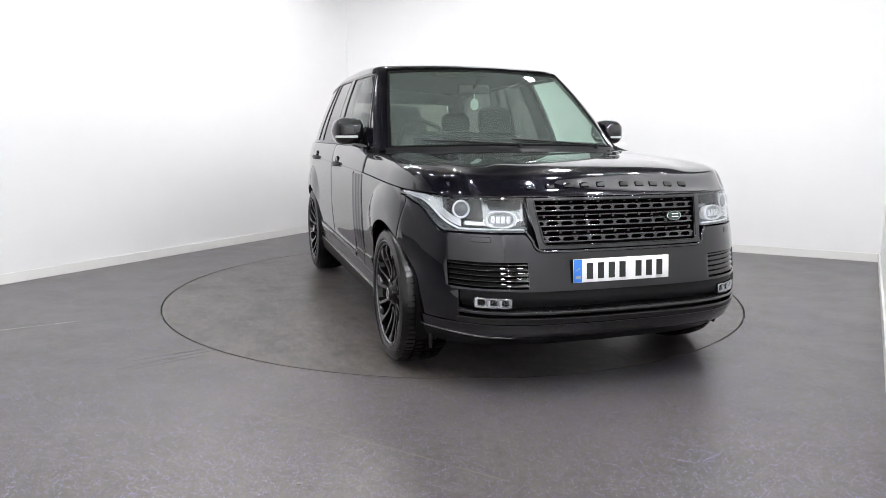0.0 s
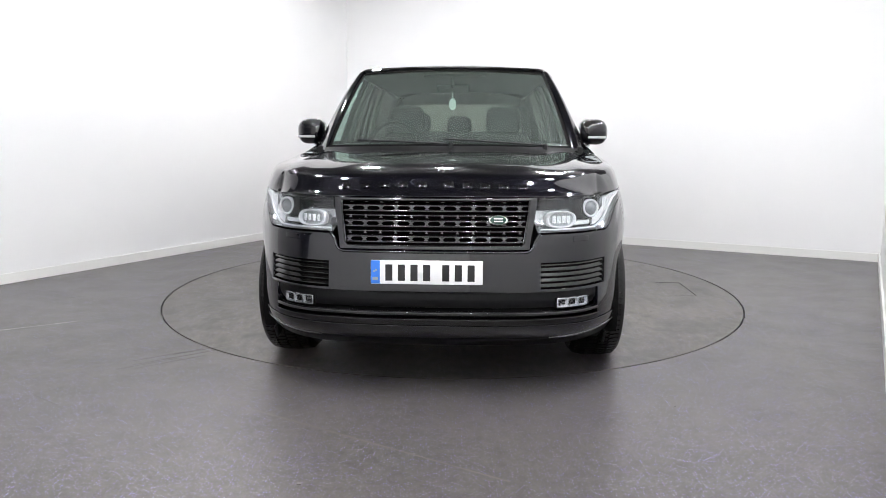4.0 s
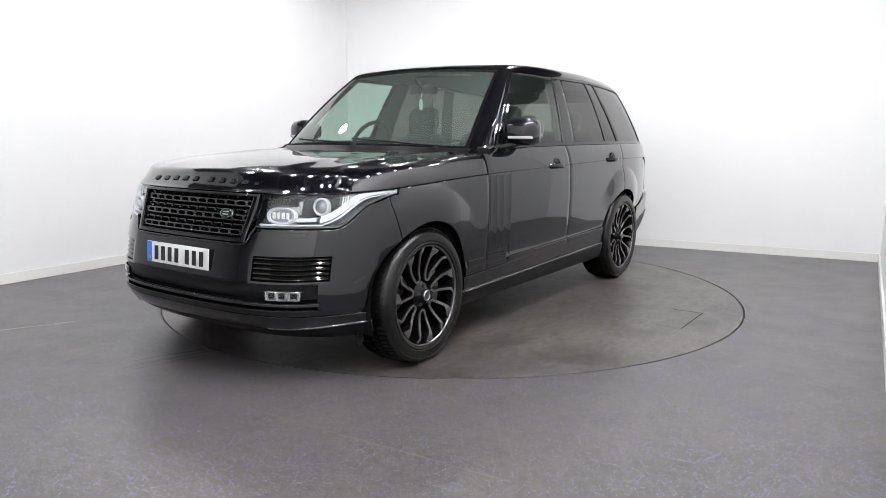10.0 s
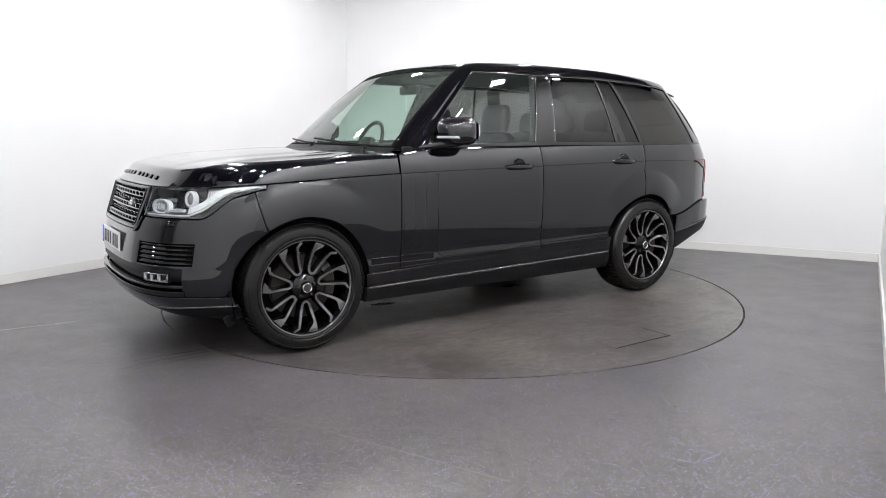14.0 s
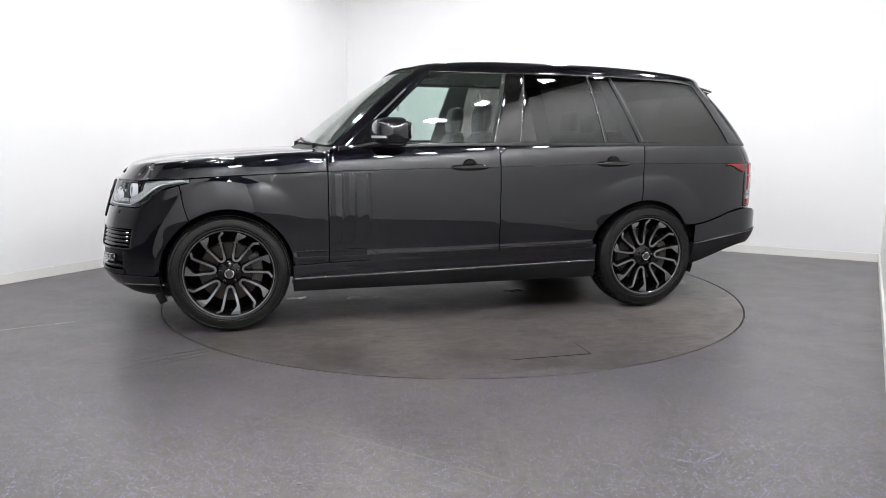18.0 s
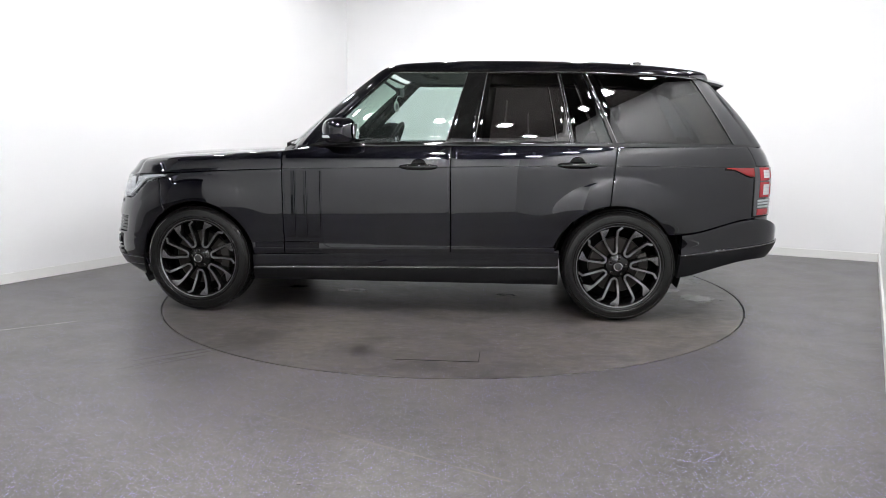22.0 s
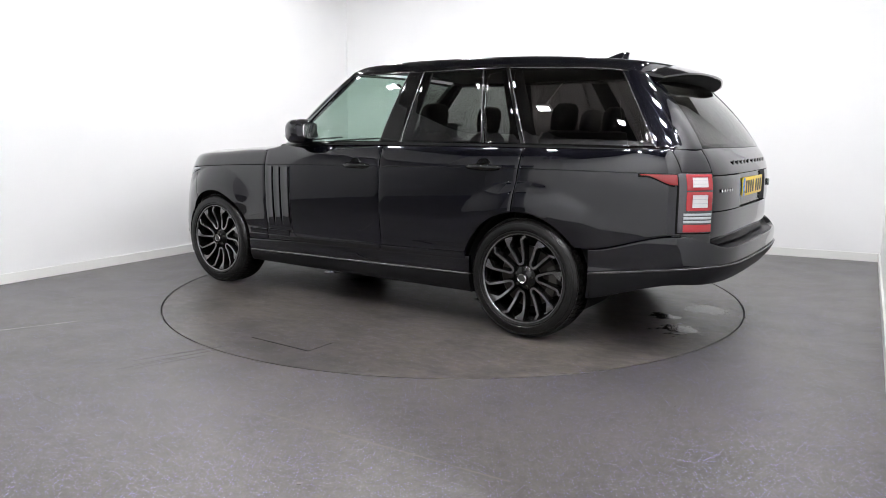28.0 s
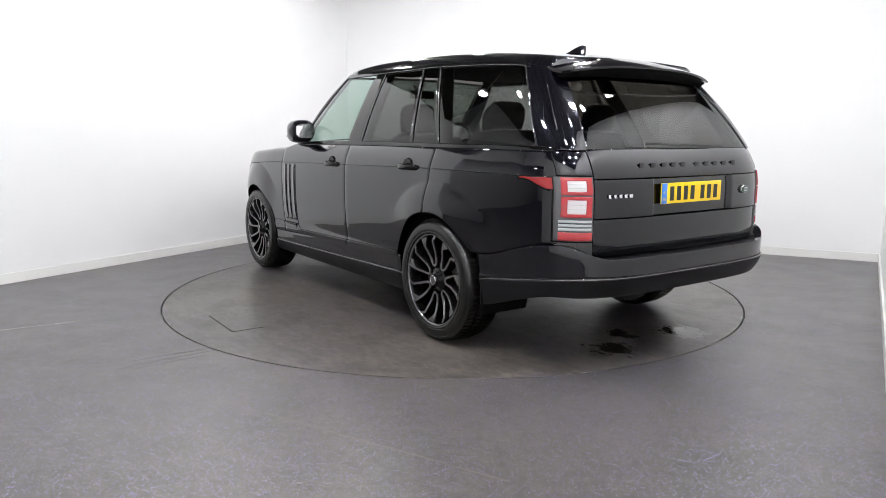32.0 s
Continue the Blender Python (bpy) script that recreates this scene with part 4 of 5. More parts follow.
def headlamps():
    s0, s1 = s_front(0.486), s_x(1.735)
    hi = lambda s: SHUT(float(np.interp(s, TS, TX))) - 0.007
    at = lambda s, v, out: shell(s, lerp(lamp_low(s) + 0.002, hi(s), v), out)
    for sign in (1, -1):
        sv = [s * sign for s in span(s0, s1, 26)]
        A = lambda s, v, out: Vector((at(abs(s), v, out).x, sign * at(abs(s), v, out).y, at(abs(s), v, out).z))
        back = skin(lambda s, v: A(s, v, -0.012 - 0.055 * min(1, 5 * v * (1 - v)) * smooth(s1, s1 - 0.25, abs(s))), sv, span(0, 1, 9), 0.0)
        lamp = part("headlamp", back, M_HOUSING, car, "clear headlamp with projector and white light strip")
        part("lens", skin(lambda s, v: A(s, v, 0.001), sv, span(0, 1, 7), 0.006), M_LENS, lamp)
        # slim guides: along the foot, then up to the tip
        g0, g1 = s_front(0.50), s_x(1.757)
        part("light_guide", skin(lambda s, v: A(s, lerp(0.06, 0.11, v), -0.010), [s * sign for s in span(g0, s_front(0.785), 16)], span(0, 1, 3), 0.01), M_WHITE, lamp)
        def band(a0, b0, a1, b1, out):
            """A band that sweeps from the foot of the lamp up to its tip."""
            def at_(s, v):
                k = smooth(s_front(0.765), s_x(1.95), abs(s))
                return A(s, lerp(lerp(a0, a1, k), lerp(b0, b1, k), v), out)
            return at_
        part("light_guide", skin(band(0.06, 0.11, 0.50, 0.60, -0.008), [s * sign for s in span(s_front(0.785), g1, 18)], span(0, 1, 3), 0.01), M_WHITE, lamp)
        part("reflector", skin(band(0.13, 0.36, 0.62, 0.97, -0.016), [s * sign for s in span(s_front(0.772), g1, 18)], span(0, 1, 6), 0.014), M_SILVER, lamp, "bright swept reflector")
        part("reflector", skin(lambda s, v: A(s, lerp(0.18, 0.30, v), -0.020), [s * sign for s in span(s_front(0.64), s_front(0.76), 10)], span(0, 1, 3), 0.014), M_SILVER, lamp)
        part("lamp_bezel", skin(lambda s, v: A(s, lerp(0.32, 0.97, v), -0.034), [s * sign for s in span(s_front(0.690), s_front(0.825), 10)], span(0, 1, 5), 0.012), M_GLOSS, lamp, "gloss black panel round the projector")
        part("lamp_bezel", skin(lambda s, v: A(s, lerp(0.66, 0.97, v), -0.034), [s * sign for s in span(s_front(0.50), s_front(0.655), 8)], span(0, 1, 4), 0.012), M_GLOSS, lamp)
        for k in range(7):
            y = lerp(0.832, 0.876, k / 6)
            part("light_guide", skin(lambda s, v: A(s, lerp(0.42, 0.93, v), -0.0155 + 0.004 * math.sin(v * 3.1)), [s * sign for s in span(s_front(y), s_front(y + 0.0045), 3)], span(0, 1, 5), 0.006), M_SILVER, lamp)
        # projector with a bright ring
        for y, z, rx, rz, nm in ((0.768, 0.903, 0.040, 0.042, "projector"), (0.604, 0.858, 0.074, 0.039, "day_lamp")):
            c = shell(s_front(y), z, -0.022)
            c.y = c.y * sign
            n = Vector((1, 0.35 * sign * (1 if y > 0.6 else 0.6), 0.12)).normalized()
            up = (Vector((0, 0, 1)) - n * n.z).normalized()
            rt = up.cross(n)
            pw = 2.0 if nm == "projector" else 2.5
            sup = lambda t, f, h: c + n * h + rt * rx * f * math.copysign(abs(math.cos(t)) ** (2 / pw), math.cos(t)) + up * rz * f * math.copysign(abs(math.sin(t)) ** (2 / pw), math.sin(t))
            ring = [[sup(t, f, h) for t in span(0, 2 * math.pi, 41)[:-1]] for f, h in ((1.06, -0.02), (1.06, 0.006), (0.98, 0.012), (0.84, 0.010), (0.80, 0.0))]
            pr = part(nm, loft(ring, True, False), M_WHITE, lamp, "bright ring round the lamp")
            face = [[sup(t, f, h) for t in span(0, 2 * math.pi, 41)[:-1]] for f, h in ((0.80, 0.0), (0.55, 0.010 if nm == "projector" else -0.006), (0.02, 0.016 if nm == "projector" else 0.004))]
            part("bulb_lens", loft(face), M_BULB if nm == "projector" else M_GREYLENS, pr)
            if nm == "day_lamp":
                for h in (-0.5, -0.17, 0.17, 0.5):
                    part("facet", box((0, 0, 0), (0.021, 0.036, 0.010), 0.004, Matrix.Translation(c + n * 0.006 + rt * rx * h) @ Matrix((rt, up, n)).transposed().to_4x4()), M_SILVER, pr)
        # washer cover below the lamp
        part("washer_cover", skin(lambda s, z: shell(s, z, 0.0025), [s * sign for s in span(s_front(0.655), s_front(0.735), 5)], span(0.758, 0.782, 3), 0.004), M_PAINT, car)
        # fog lamp
        fg = part("fog_lamp", skin(lambda s, z: shell(s, z, -0.010), [s * sign for s in span(s_front(0.575), s_front(0.745), 8)], span(0.452, 0.500, 3), 0.012), M_DARK, car, "three-element fog lamp in a dark surround")
        for k in range(3):
            a0, a1 = lerp(0.583, 0.737, k / 3) + 0.002, lerp(0.583, 0.737, (k + 1) / 3) - 0.002
            def bowl(s, z):
                a = (abs(s) - s_front(a0)) / (s_front(a1) - s_front(a0)) * 2 - 1
                b = (z - 0.4755) / 0.0195
                return shell(s, z, -0.001 - 0.016 * (1 - max(abs(a), abs(b)) ** 2))
            part("reflector", skin(bowl, [s * sign for s in span(s_front(a0), s_front(a1), 9)], span(0.456, 0.495, 7), 0.006), M_HOUSING, fg, "bright bowl of the fog lamp", 25)
        part("lens", skin(lambda s, z: shell(s, z, 0.002), [s * sign for s in span(s_front(0.578), s_front(0.742), 8)], span(0.453, 0.499, 3), 0.004), M_LENS, fg)


def tail_lamps():
    o0, o1 = s_x(-2.350), s_rear(0.706)
    L = lambda k: lerp(o0, o1, k)
    for sign in (1, -1):
        sg = lambda a, b, n=8: [s * sign for s in span(a, b, n)]
        at = lambda x, z, out: (lambda p: Vector((p.x, p.y * sign, p.z)))(shell(s_x(x), z, out))
        base = part("tail_lamp", skin(lambda s, z: shell(s, z, 0.0035), sg(o0, o1, 14), span(0.724, 1.050, 10), 0.03), M_SMOKE, car, "tall rear lamp with red frames and clear squares")
        part("lamp_gap", skin(lambda s, z: shell(s, z, 0.002), sg(s_x(-2.339), o1, 14), span(0.717, 1.047, 10), 0.008), M_DARK, base, "dark gap round the rear lamp")
        for z0, z1 in ((0.958, 1.046), (0.846, 0.950)):
            fr = part("red_frame", skin(lambda s, z: shell(s, z, 0.009), sorted(sg(L(0.20), L(0.96), 9) + [sign * L(0.36), sign * L(0.82)], key=abs), sorted(span(z0, z1, 7) + [z0 + 0.017, z1 - 0.017]), 0.008,
                       lambda s, z: L(0.36) < abs(s) < L(0.82) and z0 + 0.017 < z < z1 - 0.017), M_RED, base, "glossy red square light frame")
            part("clear_square", skin(lambda s, z: shell(s, z, 0.0055), sg(L(0.36), L(0.82), 5), span(z0 + 0.017, z1 - 0.017, 4), 0.004), M_PEARL, fr)
            for k in (1, 2):
                za = lerp(z0 + 0.017, z1 - 0.017, k / 3)
                part("square_rib", skin(lambda s, z: shell(s, z, 0.0068), sg(L(0.37), L(0.81), 5), span(za - 0.001, za + 0.001, 3), 0.002), M_GREYLENS, fr)
        for k in range(3):
            z0 = 0.778 + 0.020 * k
            part("grey_bar", skin(lambda s, z: shell(s, z, 0.0085), sg(L(0.14), L(0.96), 6), span(z0, z0 + 0.014, 3), 0.006), M_GREYLENS, base)
        part("red_reflector", skin(lambda s, z: shell(s, z, 0.0085), sg(L(0.14), L(0.97), 6), span(0.728, 0.770, 3), 0.006), M_RED, base)
        wing = lambda grow: (lambda x, v: at(x, lerp(lerp(1.036, 0.985, smooth(-2.18, -2.33, x)) - grow, 1.043 + grow * 0.4, v), 0.0055 if not grow else 0.003))
        part("red_wing", skin(wing(0.0), span(-2.155, -2.345, 12), span(0, 1, 4), 0.006), M_RED2, base, "smoked red tip of the rear lamp")
        part("lamp_gap", skin(wing(0.009), span(-2.142, -2.33, 12), span(0, 1, 4), 0.008), M_DARK, base)


def plates():
    def plate(name, c, n, label, face):
        p = part(name, box((0, 0, 0), (0.52, 0.111, 0.008), 0.003, Matrix.Translation(c) @ n), face, car, label)
        part("plate_band", box((-0.238, 0, 0.0045), (0.042, 0.108, 0.003), 0.001, Matrix.Translation(c) @ n), M_BLUE, p)
        for u, w, v, h in ((-0.238, 0.026, -0.030, 0.014), (-0.243, 0.008, 0.004, 0.008), (-0.234, 0.008, 0.010, 0.008)):
            part("band_mark", box((u, v, 0.0062), (w, h, 0.001), 0.0, Matrix.Translation(c) @ n), M_GREYLENS, p)
        x = -0.200
        for k in range(7):
            if k == 4:
                x += 0.030
            part("plate_bar", box((x + 0.025, -0.002, 0.0045), (0.033, 0.076, 0.002), 0.0, Matrix.Translation(c) @ n), M_INK, p)
            x += 0.0585
        return p
    nf = Matrix(((0.0, -0.07, 0.9975), (1.0, 0.0, 0.0), (0.0, 0.9975, 0.07))).to_4x4()
    plate("number_plate", Vector((2.309, -0.031, 0.625)), nf, "white number plate with a blue band and dark bars", M_PLATE)
    nr = Matrix(((0.0, 0.0, -1.0), (-1.0, 0.0, 0.0), (0.0, 1.0, 0.0))).to_4x4()
    plate("number_plate", Vector((-2.548, -0.002, 0.950)), nr, "yellow number plate with a blue band and dark bars", M_YPLATE)


def roof():
    zc = curve((-2.2, 1.66), (-1.98, 1.712), (-1.54, 1.757), (-1.11, 1.778), (-0.46, 1.786), (0.0, 1.772), (0.22, 1.742))
    def fn(u, s):
        p = along(ROOF_LOOP, abs(u))
        sp = min(max(p.x, -1.95), -0.15)
        x, y = lerp(p.x, sp, s), lerp(p.y, 0.0, s)
        d = (p - Vector((sp, 0, p.z))).length * s
        z = lerp(p.z, max(zc(x) - 0.028 * (y / 0.7) ** 2, p.z), 1 - (1 - min(d / 0.085, 1)) ** 2.8)
        return Vector((x, y if u >= 0 else -y, z))
    us = span(-NODES + 1, NODES - 1, 105)
    part("roof", skin(fn, us, span(0, 0.16, 11) + span(0.2, 1, 12), 0.0), M_PAINT, car, "gloss black roof", 60)


def glasshouse():
    part("windscreen", cabin_panel(-2.91, 2.91, 0.03, 0.965, 41, 14, -0.004), M_SCREEN, car, "lightly green windscreen")
    part("screen_border", cabin_panel(-2.91, 2.91, 0.03, 0.058, 41, 3, -0.001, 0.003), M_DARK, car, "black printed border of the windscreen")
    part("screen_border", cabin_panel(-2.91, 2.91, 0.937, 0.965, 41, 3, -0.001, 0.003), M_DARK, car)
    pair("screen_border", cabin_panel(2.82, 2.91, 0.058, 0.937, 3, 12, -0.001, 0.003), M_DARK, car)
    pair("a_pillar", cabin_panel(2.92, 3.70, 0.0, 1.0, 14, 24, 0.003, 0.03), M_PAINT, car)
    pair("front_door_glass", cabin_panel(3.72, 5.92, 0.03, 0.955, 22, 12, -0.004), M_CLEAR, car, "clear side window glass")
    pair("b_pillar", cabin_panel(5.93, 6.28, 0.0, 0.97, 6, 12, 0.002), M_GLOSS, car)
    def slanted(a, la, b, lb, v0=0.03, v1=0.955, n=10, out=-0.004, depth=0.012):
        """A panel between two edges that each lean by their own amount."""
        return skin(lambda k, v: cabin(lerp(a + la * v, b + lb * v, k), v, out), span(0, 1, n), span(v0, v1, 14), depth)
    pair("rear_door_glass", slanted(6.29, 0.0, 7.435, 0.10, n=14), M_PRIVACY, car, "dark privacy glass")
    pair("glass_divider", slanted(7.445, 0.10, 7.485, 0.10, 0.02, 0.96, 3, 0.001), M_GLOSS, car)
    pair("quarterlight", slanted(7.495, 0.10, 7.965, 0.0), M_PRIVACY, car, "dark fixed quarterlight")
    pair("c_pillar", cabin_panel(7.975, 8.025, 0.0, 0.97, 3, 12, 0.001), M_GLOSS, car)
    pair("rear_side_glass", cabin_panel(8.035, 9.44, 0.03, 0.955, 16, 12, -0.004), M_PRIVACY, car, "dark rear side glass")
    # pale grey strips colour in the glints along the gloss black window edges
    pair("edge_glint", slanted(7.433, 0.10, 7.443, 0.10, n=3, out=0.003, depth=0.006), M_SATIN, car)
    pair("d_pillar", cabin_panel(9.45, 10.96, 0.0, 1.0, 34, 20, 0.0, 0.03), M_PAINT, car)
    part("rear_window", skin(lambda u, v: cabin(u, v, -0.006) if u <= 13 else cabin(u - 26, v, -0.006), span(10.97, 15.03, 25), span(0.02, 0.97, 12), 0.012), M_REARGLASS, car, "dark tinted rear window")
    # more glint strips, upright at the pillars and along the window tops
    for u in (5.925, 6.275, 8.022, 9.438):
        pair("edge_glint", cabin_panel(u, u + 0.010, 0.03, 0.955, 3, 14, 0.003, 0.006), M_SATIN, car)
    for u0, u1 in ((3.95, 5.92), (6.29, 7.96), (8.04, 9.44)):
        pair("edge_glint", cabin_panel(u0, u1, 0.955, 0.962, 24, 3, 0.004, 0.006), M_SATIN, car)
    pair("roof_rail", cabin_panel(3.6, 9.6, 0.955, 1.0, 60, 4, 0.003), M_GLOSS, car)
    pair("belt_moulding", cabin_panel(3.74, 9.9, -0.02, 0.028, 60, 4, 0.003, 0.02), M_GLOSS, car)


def underside():
    bm = bmesh.new()
    add_box(bm, (0, 0, 0.60), (2.1, 1.74, 0.70))
    add_box(bm, (1.55, 0, 0.60), (1.05, 1.16, 0.66))
    add_box(bm, (-1.55, 0, 0.72), (1.2, 1.16, 0.66))
    add_box(bm, (-2.25, 0, 0.80), (0.4, 1.3, 0.62))
    part("underbody", bm, M_DARK, car, "dark underbody")
    for c in (AXLE_F, AXLE_R):
        bm = bmesh.new()
        rings = []
        for y in (0.58, 0.935):
            rings.append([Vector((c + 0.425 * math.cos(a), y, HUB_Z + 0.425 * math.sin(a))) for a in span(-0.35, math.pi + 0.35, 33)])
        pair("wheel_arch_liner", loft(rings, False, False), M_DARK, car)


def spoke(c):
    """One looped blade of the wheel about the angle c: a slim leg, a wide-footed leg and the tight bow that joins them."""
    bm = bmesh.new()
    path = []
    n = 14
    for k in span(1, 0, n):  # slim leg, rim to bow; its end hooks along the rim
        r = lerp(0.106, 0.266, k)
        path.append((r, c + lerp(0.200, 0.235, k) + 0.11 * smooth(0.84, 1.0, k), 0.0165, 0.0, k))
    for t in span(0.85, -0.85, 9):  # bow
        a = t * math.pi / 2
        path.append((0.106 - 0.020 * math.cos(a), c + 0.200 * math.sin(a), 0.0165, 0.0, 0.0))
    for k in span(0, 1, n):  # wide leg, bow to rim, spread towards its partner
        r = lerp(0.106, 0.267, k)
        w = lerp(0.0165, 0.060, smooth(0.62, 1.0, k))
        path.append((r, c - lerp(0.200, 0.190, k) - 0.03 * math.sin(k * math.pi), w, (w - 0.0165) / 2, k))
    pts = [Vector((r * math.cos(a), 0, r * math.sin(a))) for r, a, w, o, k in path]
    rows = []
    for i, (r, a, w, o, k) in enumerate(path):
        d = (pts[min(i + 1, len(pts) - 1)] - pts[max(i - 1, 0)]).normalized()
        s = Vector((-d.z, 0, d.x))
        y = -0.036 + 0.028 * smooth(0.1, 1.0, k)
        mid = pts[i] + s * o
        rows.append([bm.verts.new(mid + s * (w / 2 * f + e) + Vector((0, y + dy, 0))) for f, e, dy in ((-1.0, -0.004, -0.065), (-1.0, -0.0025, -0.005), (-1.0, 0.0012, 0.0), (1.0, -0.0012, 0.0), (1.0, 0.0025, -0.005), (1.0, 0.004, -0.065))])
    for p, q in zip(rows, rows[1:]):
        for i in range(5):
            f = bm.faces.new((p[i], p[i + 1], q[i + 1], q[i]))
            f.material_index = 1 if i == 2 else 0
    bmesh.ops.recalc_face_normals(bm, faces=bm.faces[:])
    if sum(f.normal.y for f in bm.faces if f.material_index == 1) < 0:
        bmesh.ops.reverse_faces(bm, faces=bm.faces[:])
    return bm


def tread_blocks():
    """Shoulder blocks round the tyre, so that its edge is cut as on the real one."""
    bm = bmesh.new()
    n = 76
    for k in range(n):
        for h0, h1, r, sh in ((-0.072, -0.026, 0.3795, 0.0), (-0.128, -0.080, 0.382, 0.3), (-0.186, -0.136, 0.382, 0.6), (-0.238, -0.194, 0.3795, 0.2)):
            a0 = 2 * math.pi * (k + sh) / n
            a1 = a0 + 2 * math.pi / n * 0.74
            vs = []
            for rr in (0.368, r):
                for a, h in ((a0, h0), (a1, h0 + 0.006), (a1, h1 + 0.006), (a0, h1)):
                    q = rr - (0.008 if (h > -0.04 or h < -0.23) and rr > 0.37 else 0)
                    vs.append(bm.verts.new((q * math.cos(a), h, q * math.sin(a))))
            for f in ((4, 5, 6, 7), (0, 1, 5, 4), (1, 2, 6, 5), (2, 3, 7, 6), (3, 0, 4, 7)):
                bm.faces.new([vs[i] for i in f])
    bmesh.ops.recalc_face_normals(bm, faces=bm.faces[:])
    return bm


def wheel_at(x, side, model):
    m = pose(x, side * 0.985, HUB_Z, 0, 0, 0 if side > 0 else 180) @ pose(0, 0, 0, 0, 0 if x > 0 else -10, 0)
    if model is None:
        w = new("wheel")
        tyre = lathe([(0.278, -0.012), (0.283, 0.0), (0.292, 0.004), (0.298, 0.0035), (0.300, 0.0015), (0.303, 0.004), (0.322, 0.006), (0.345, 0.0), (0.348, -0.003), (0.351, -0.002), (0.362, -0.012), (0.3695, -0.028), (0.370, -0.06), (0.370, -0.21), (0.365, -0.24), (0.345, -0.262), (0.29, -0.255), (0.278, -0.24)], 80)
        t = part("tyre", tyre, M_RUBBER, w, "low-profile black tyre", 28)
        tagged(part("tread", tread_blocks(), M_RUBBER, t, "cut tread blocks"), kind="stuff")
        part("rim", lathe([(0.258, -0.25), (0.258, -0.09), (0.262, -0.045), (0.268, -0.016), (0.273, -0.006), (0.2795, -0.004), (0.2815, -0.008), (0.2815, -0.03)], 80), M_RIM, w, "gloss black alloy rim", 40)
        part("rim_edge", lathe([(0.2700, -0.0085), (0.2740, -0.0035), (0.2795, -0.0025), (0.2805, -0.006)], 80), M_FACE, w, "thin machined rim edge")
        for k in range(7):
            c = -math.pi / 2 + 2 * math.pi * k / 7
            part("spoke", spoke(c), [M_RIM, M_FACE], w)
        part("hub", lathe([(0.0, -0.010), (0.030, -0.010), (0.034, -0.014), (0.036, -0.022), (0.060, -0.034), (0.076, -0.046), (0.080, -0.060), (0.082, -0.11)], 40), M_RIM, w)
        part("centre_cap", lathe([(0.0, -0.004), (0.018, -0.0045), (0.027, -0.007), (0.029, -0.012)], 28), M_CAP, w, "dark centre cap with a silver ring")
        part("cap_ring", lathe([(0.024, -0.0055), (0.0265, -0.0035), (0.0295, -0.006), (0.030, -0.012)], 28), M_CHROME, w)
        for k in range(5):
            a = 2 * math.pi * k / 5 + 0.3
            part("wheel_nut", add_cyl(bmesh.new(), (0.056 * math.cos(a), -0.045, 0.056 * math.sin(a)), (0.056 * math.cos(a), -0.020, 0.056 * math.sin(a)), 0.008, 0.007, 6), M_DISC, w)
        part("brake_disc", lathe([(0.085, -0.10), (0.09, -0.095), (0.185, -0.095), (0.19, -0.10), (0.19, -0.125), (0.08, -0.125)], 56), M_DISC, w, "grey steel brake disc")
        rows = []
        for a in span(2.5, 3.5, 9):
            rows.append([Vector((r * math.cos(a), h, r * math.sin(a))) for r, h in ((0.145, -0.085), (0.150, -0.075), (0.200, -0.075), (0.208, -0.085), (0.208, -0.14), (0.145, -0.14))])
        part("brake_caliper", loft(rows), M_CALIPER, w, "grey brake caliper")
        part("wheel_well", lathe([(0.0, -0.16), (0.25, -0.16), (0.256, -0.20)], 40), M_DARK, w)
    else:
        w = copy_thing(model, m)
        w.parent = car
    w.parent = car
    w.matrix_basis = m
    return w


def wheels_all():
    first = wheel_at(AXLE_F, 1, None)
    for x, sd in ((AXLE_R, 1), (AXLE_F, -1), (AXLE_R, -1)):
        wheel_at(x, sd, first)


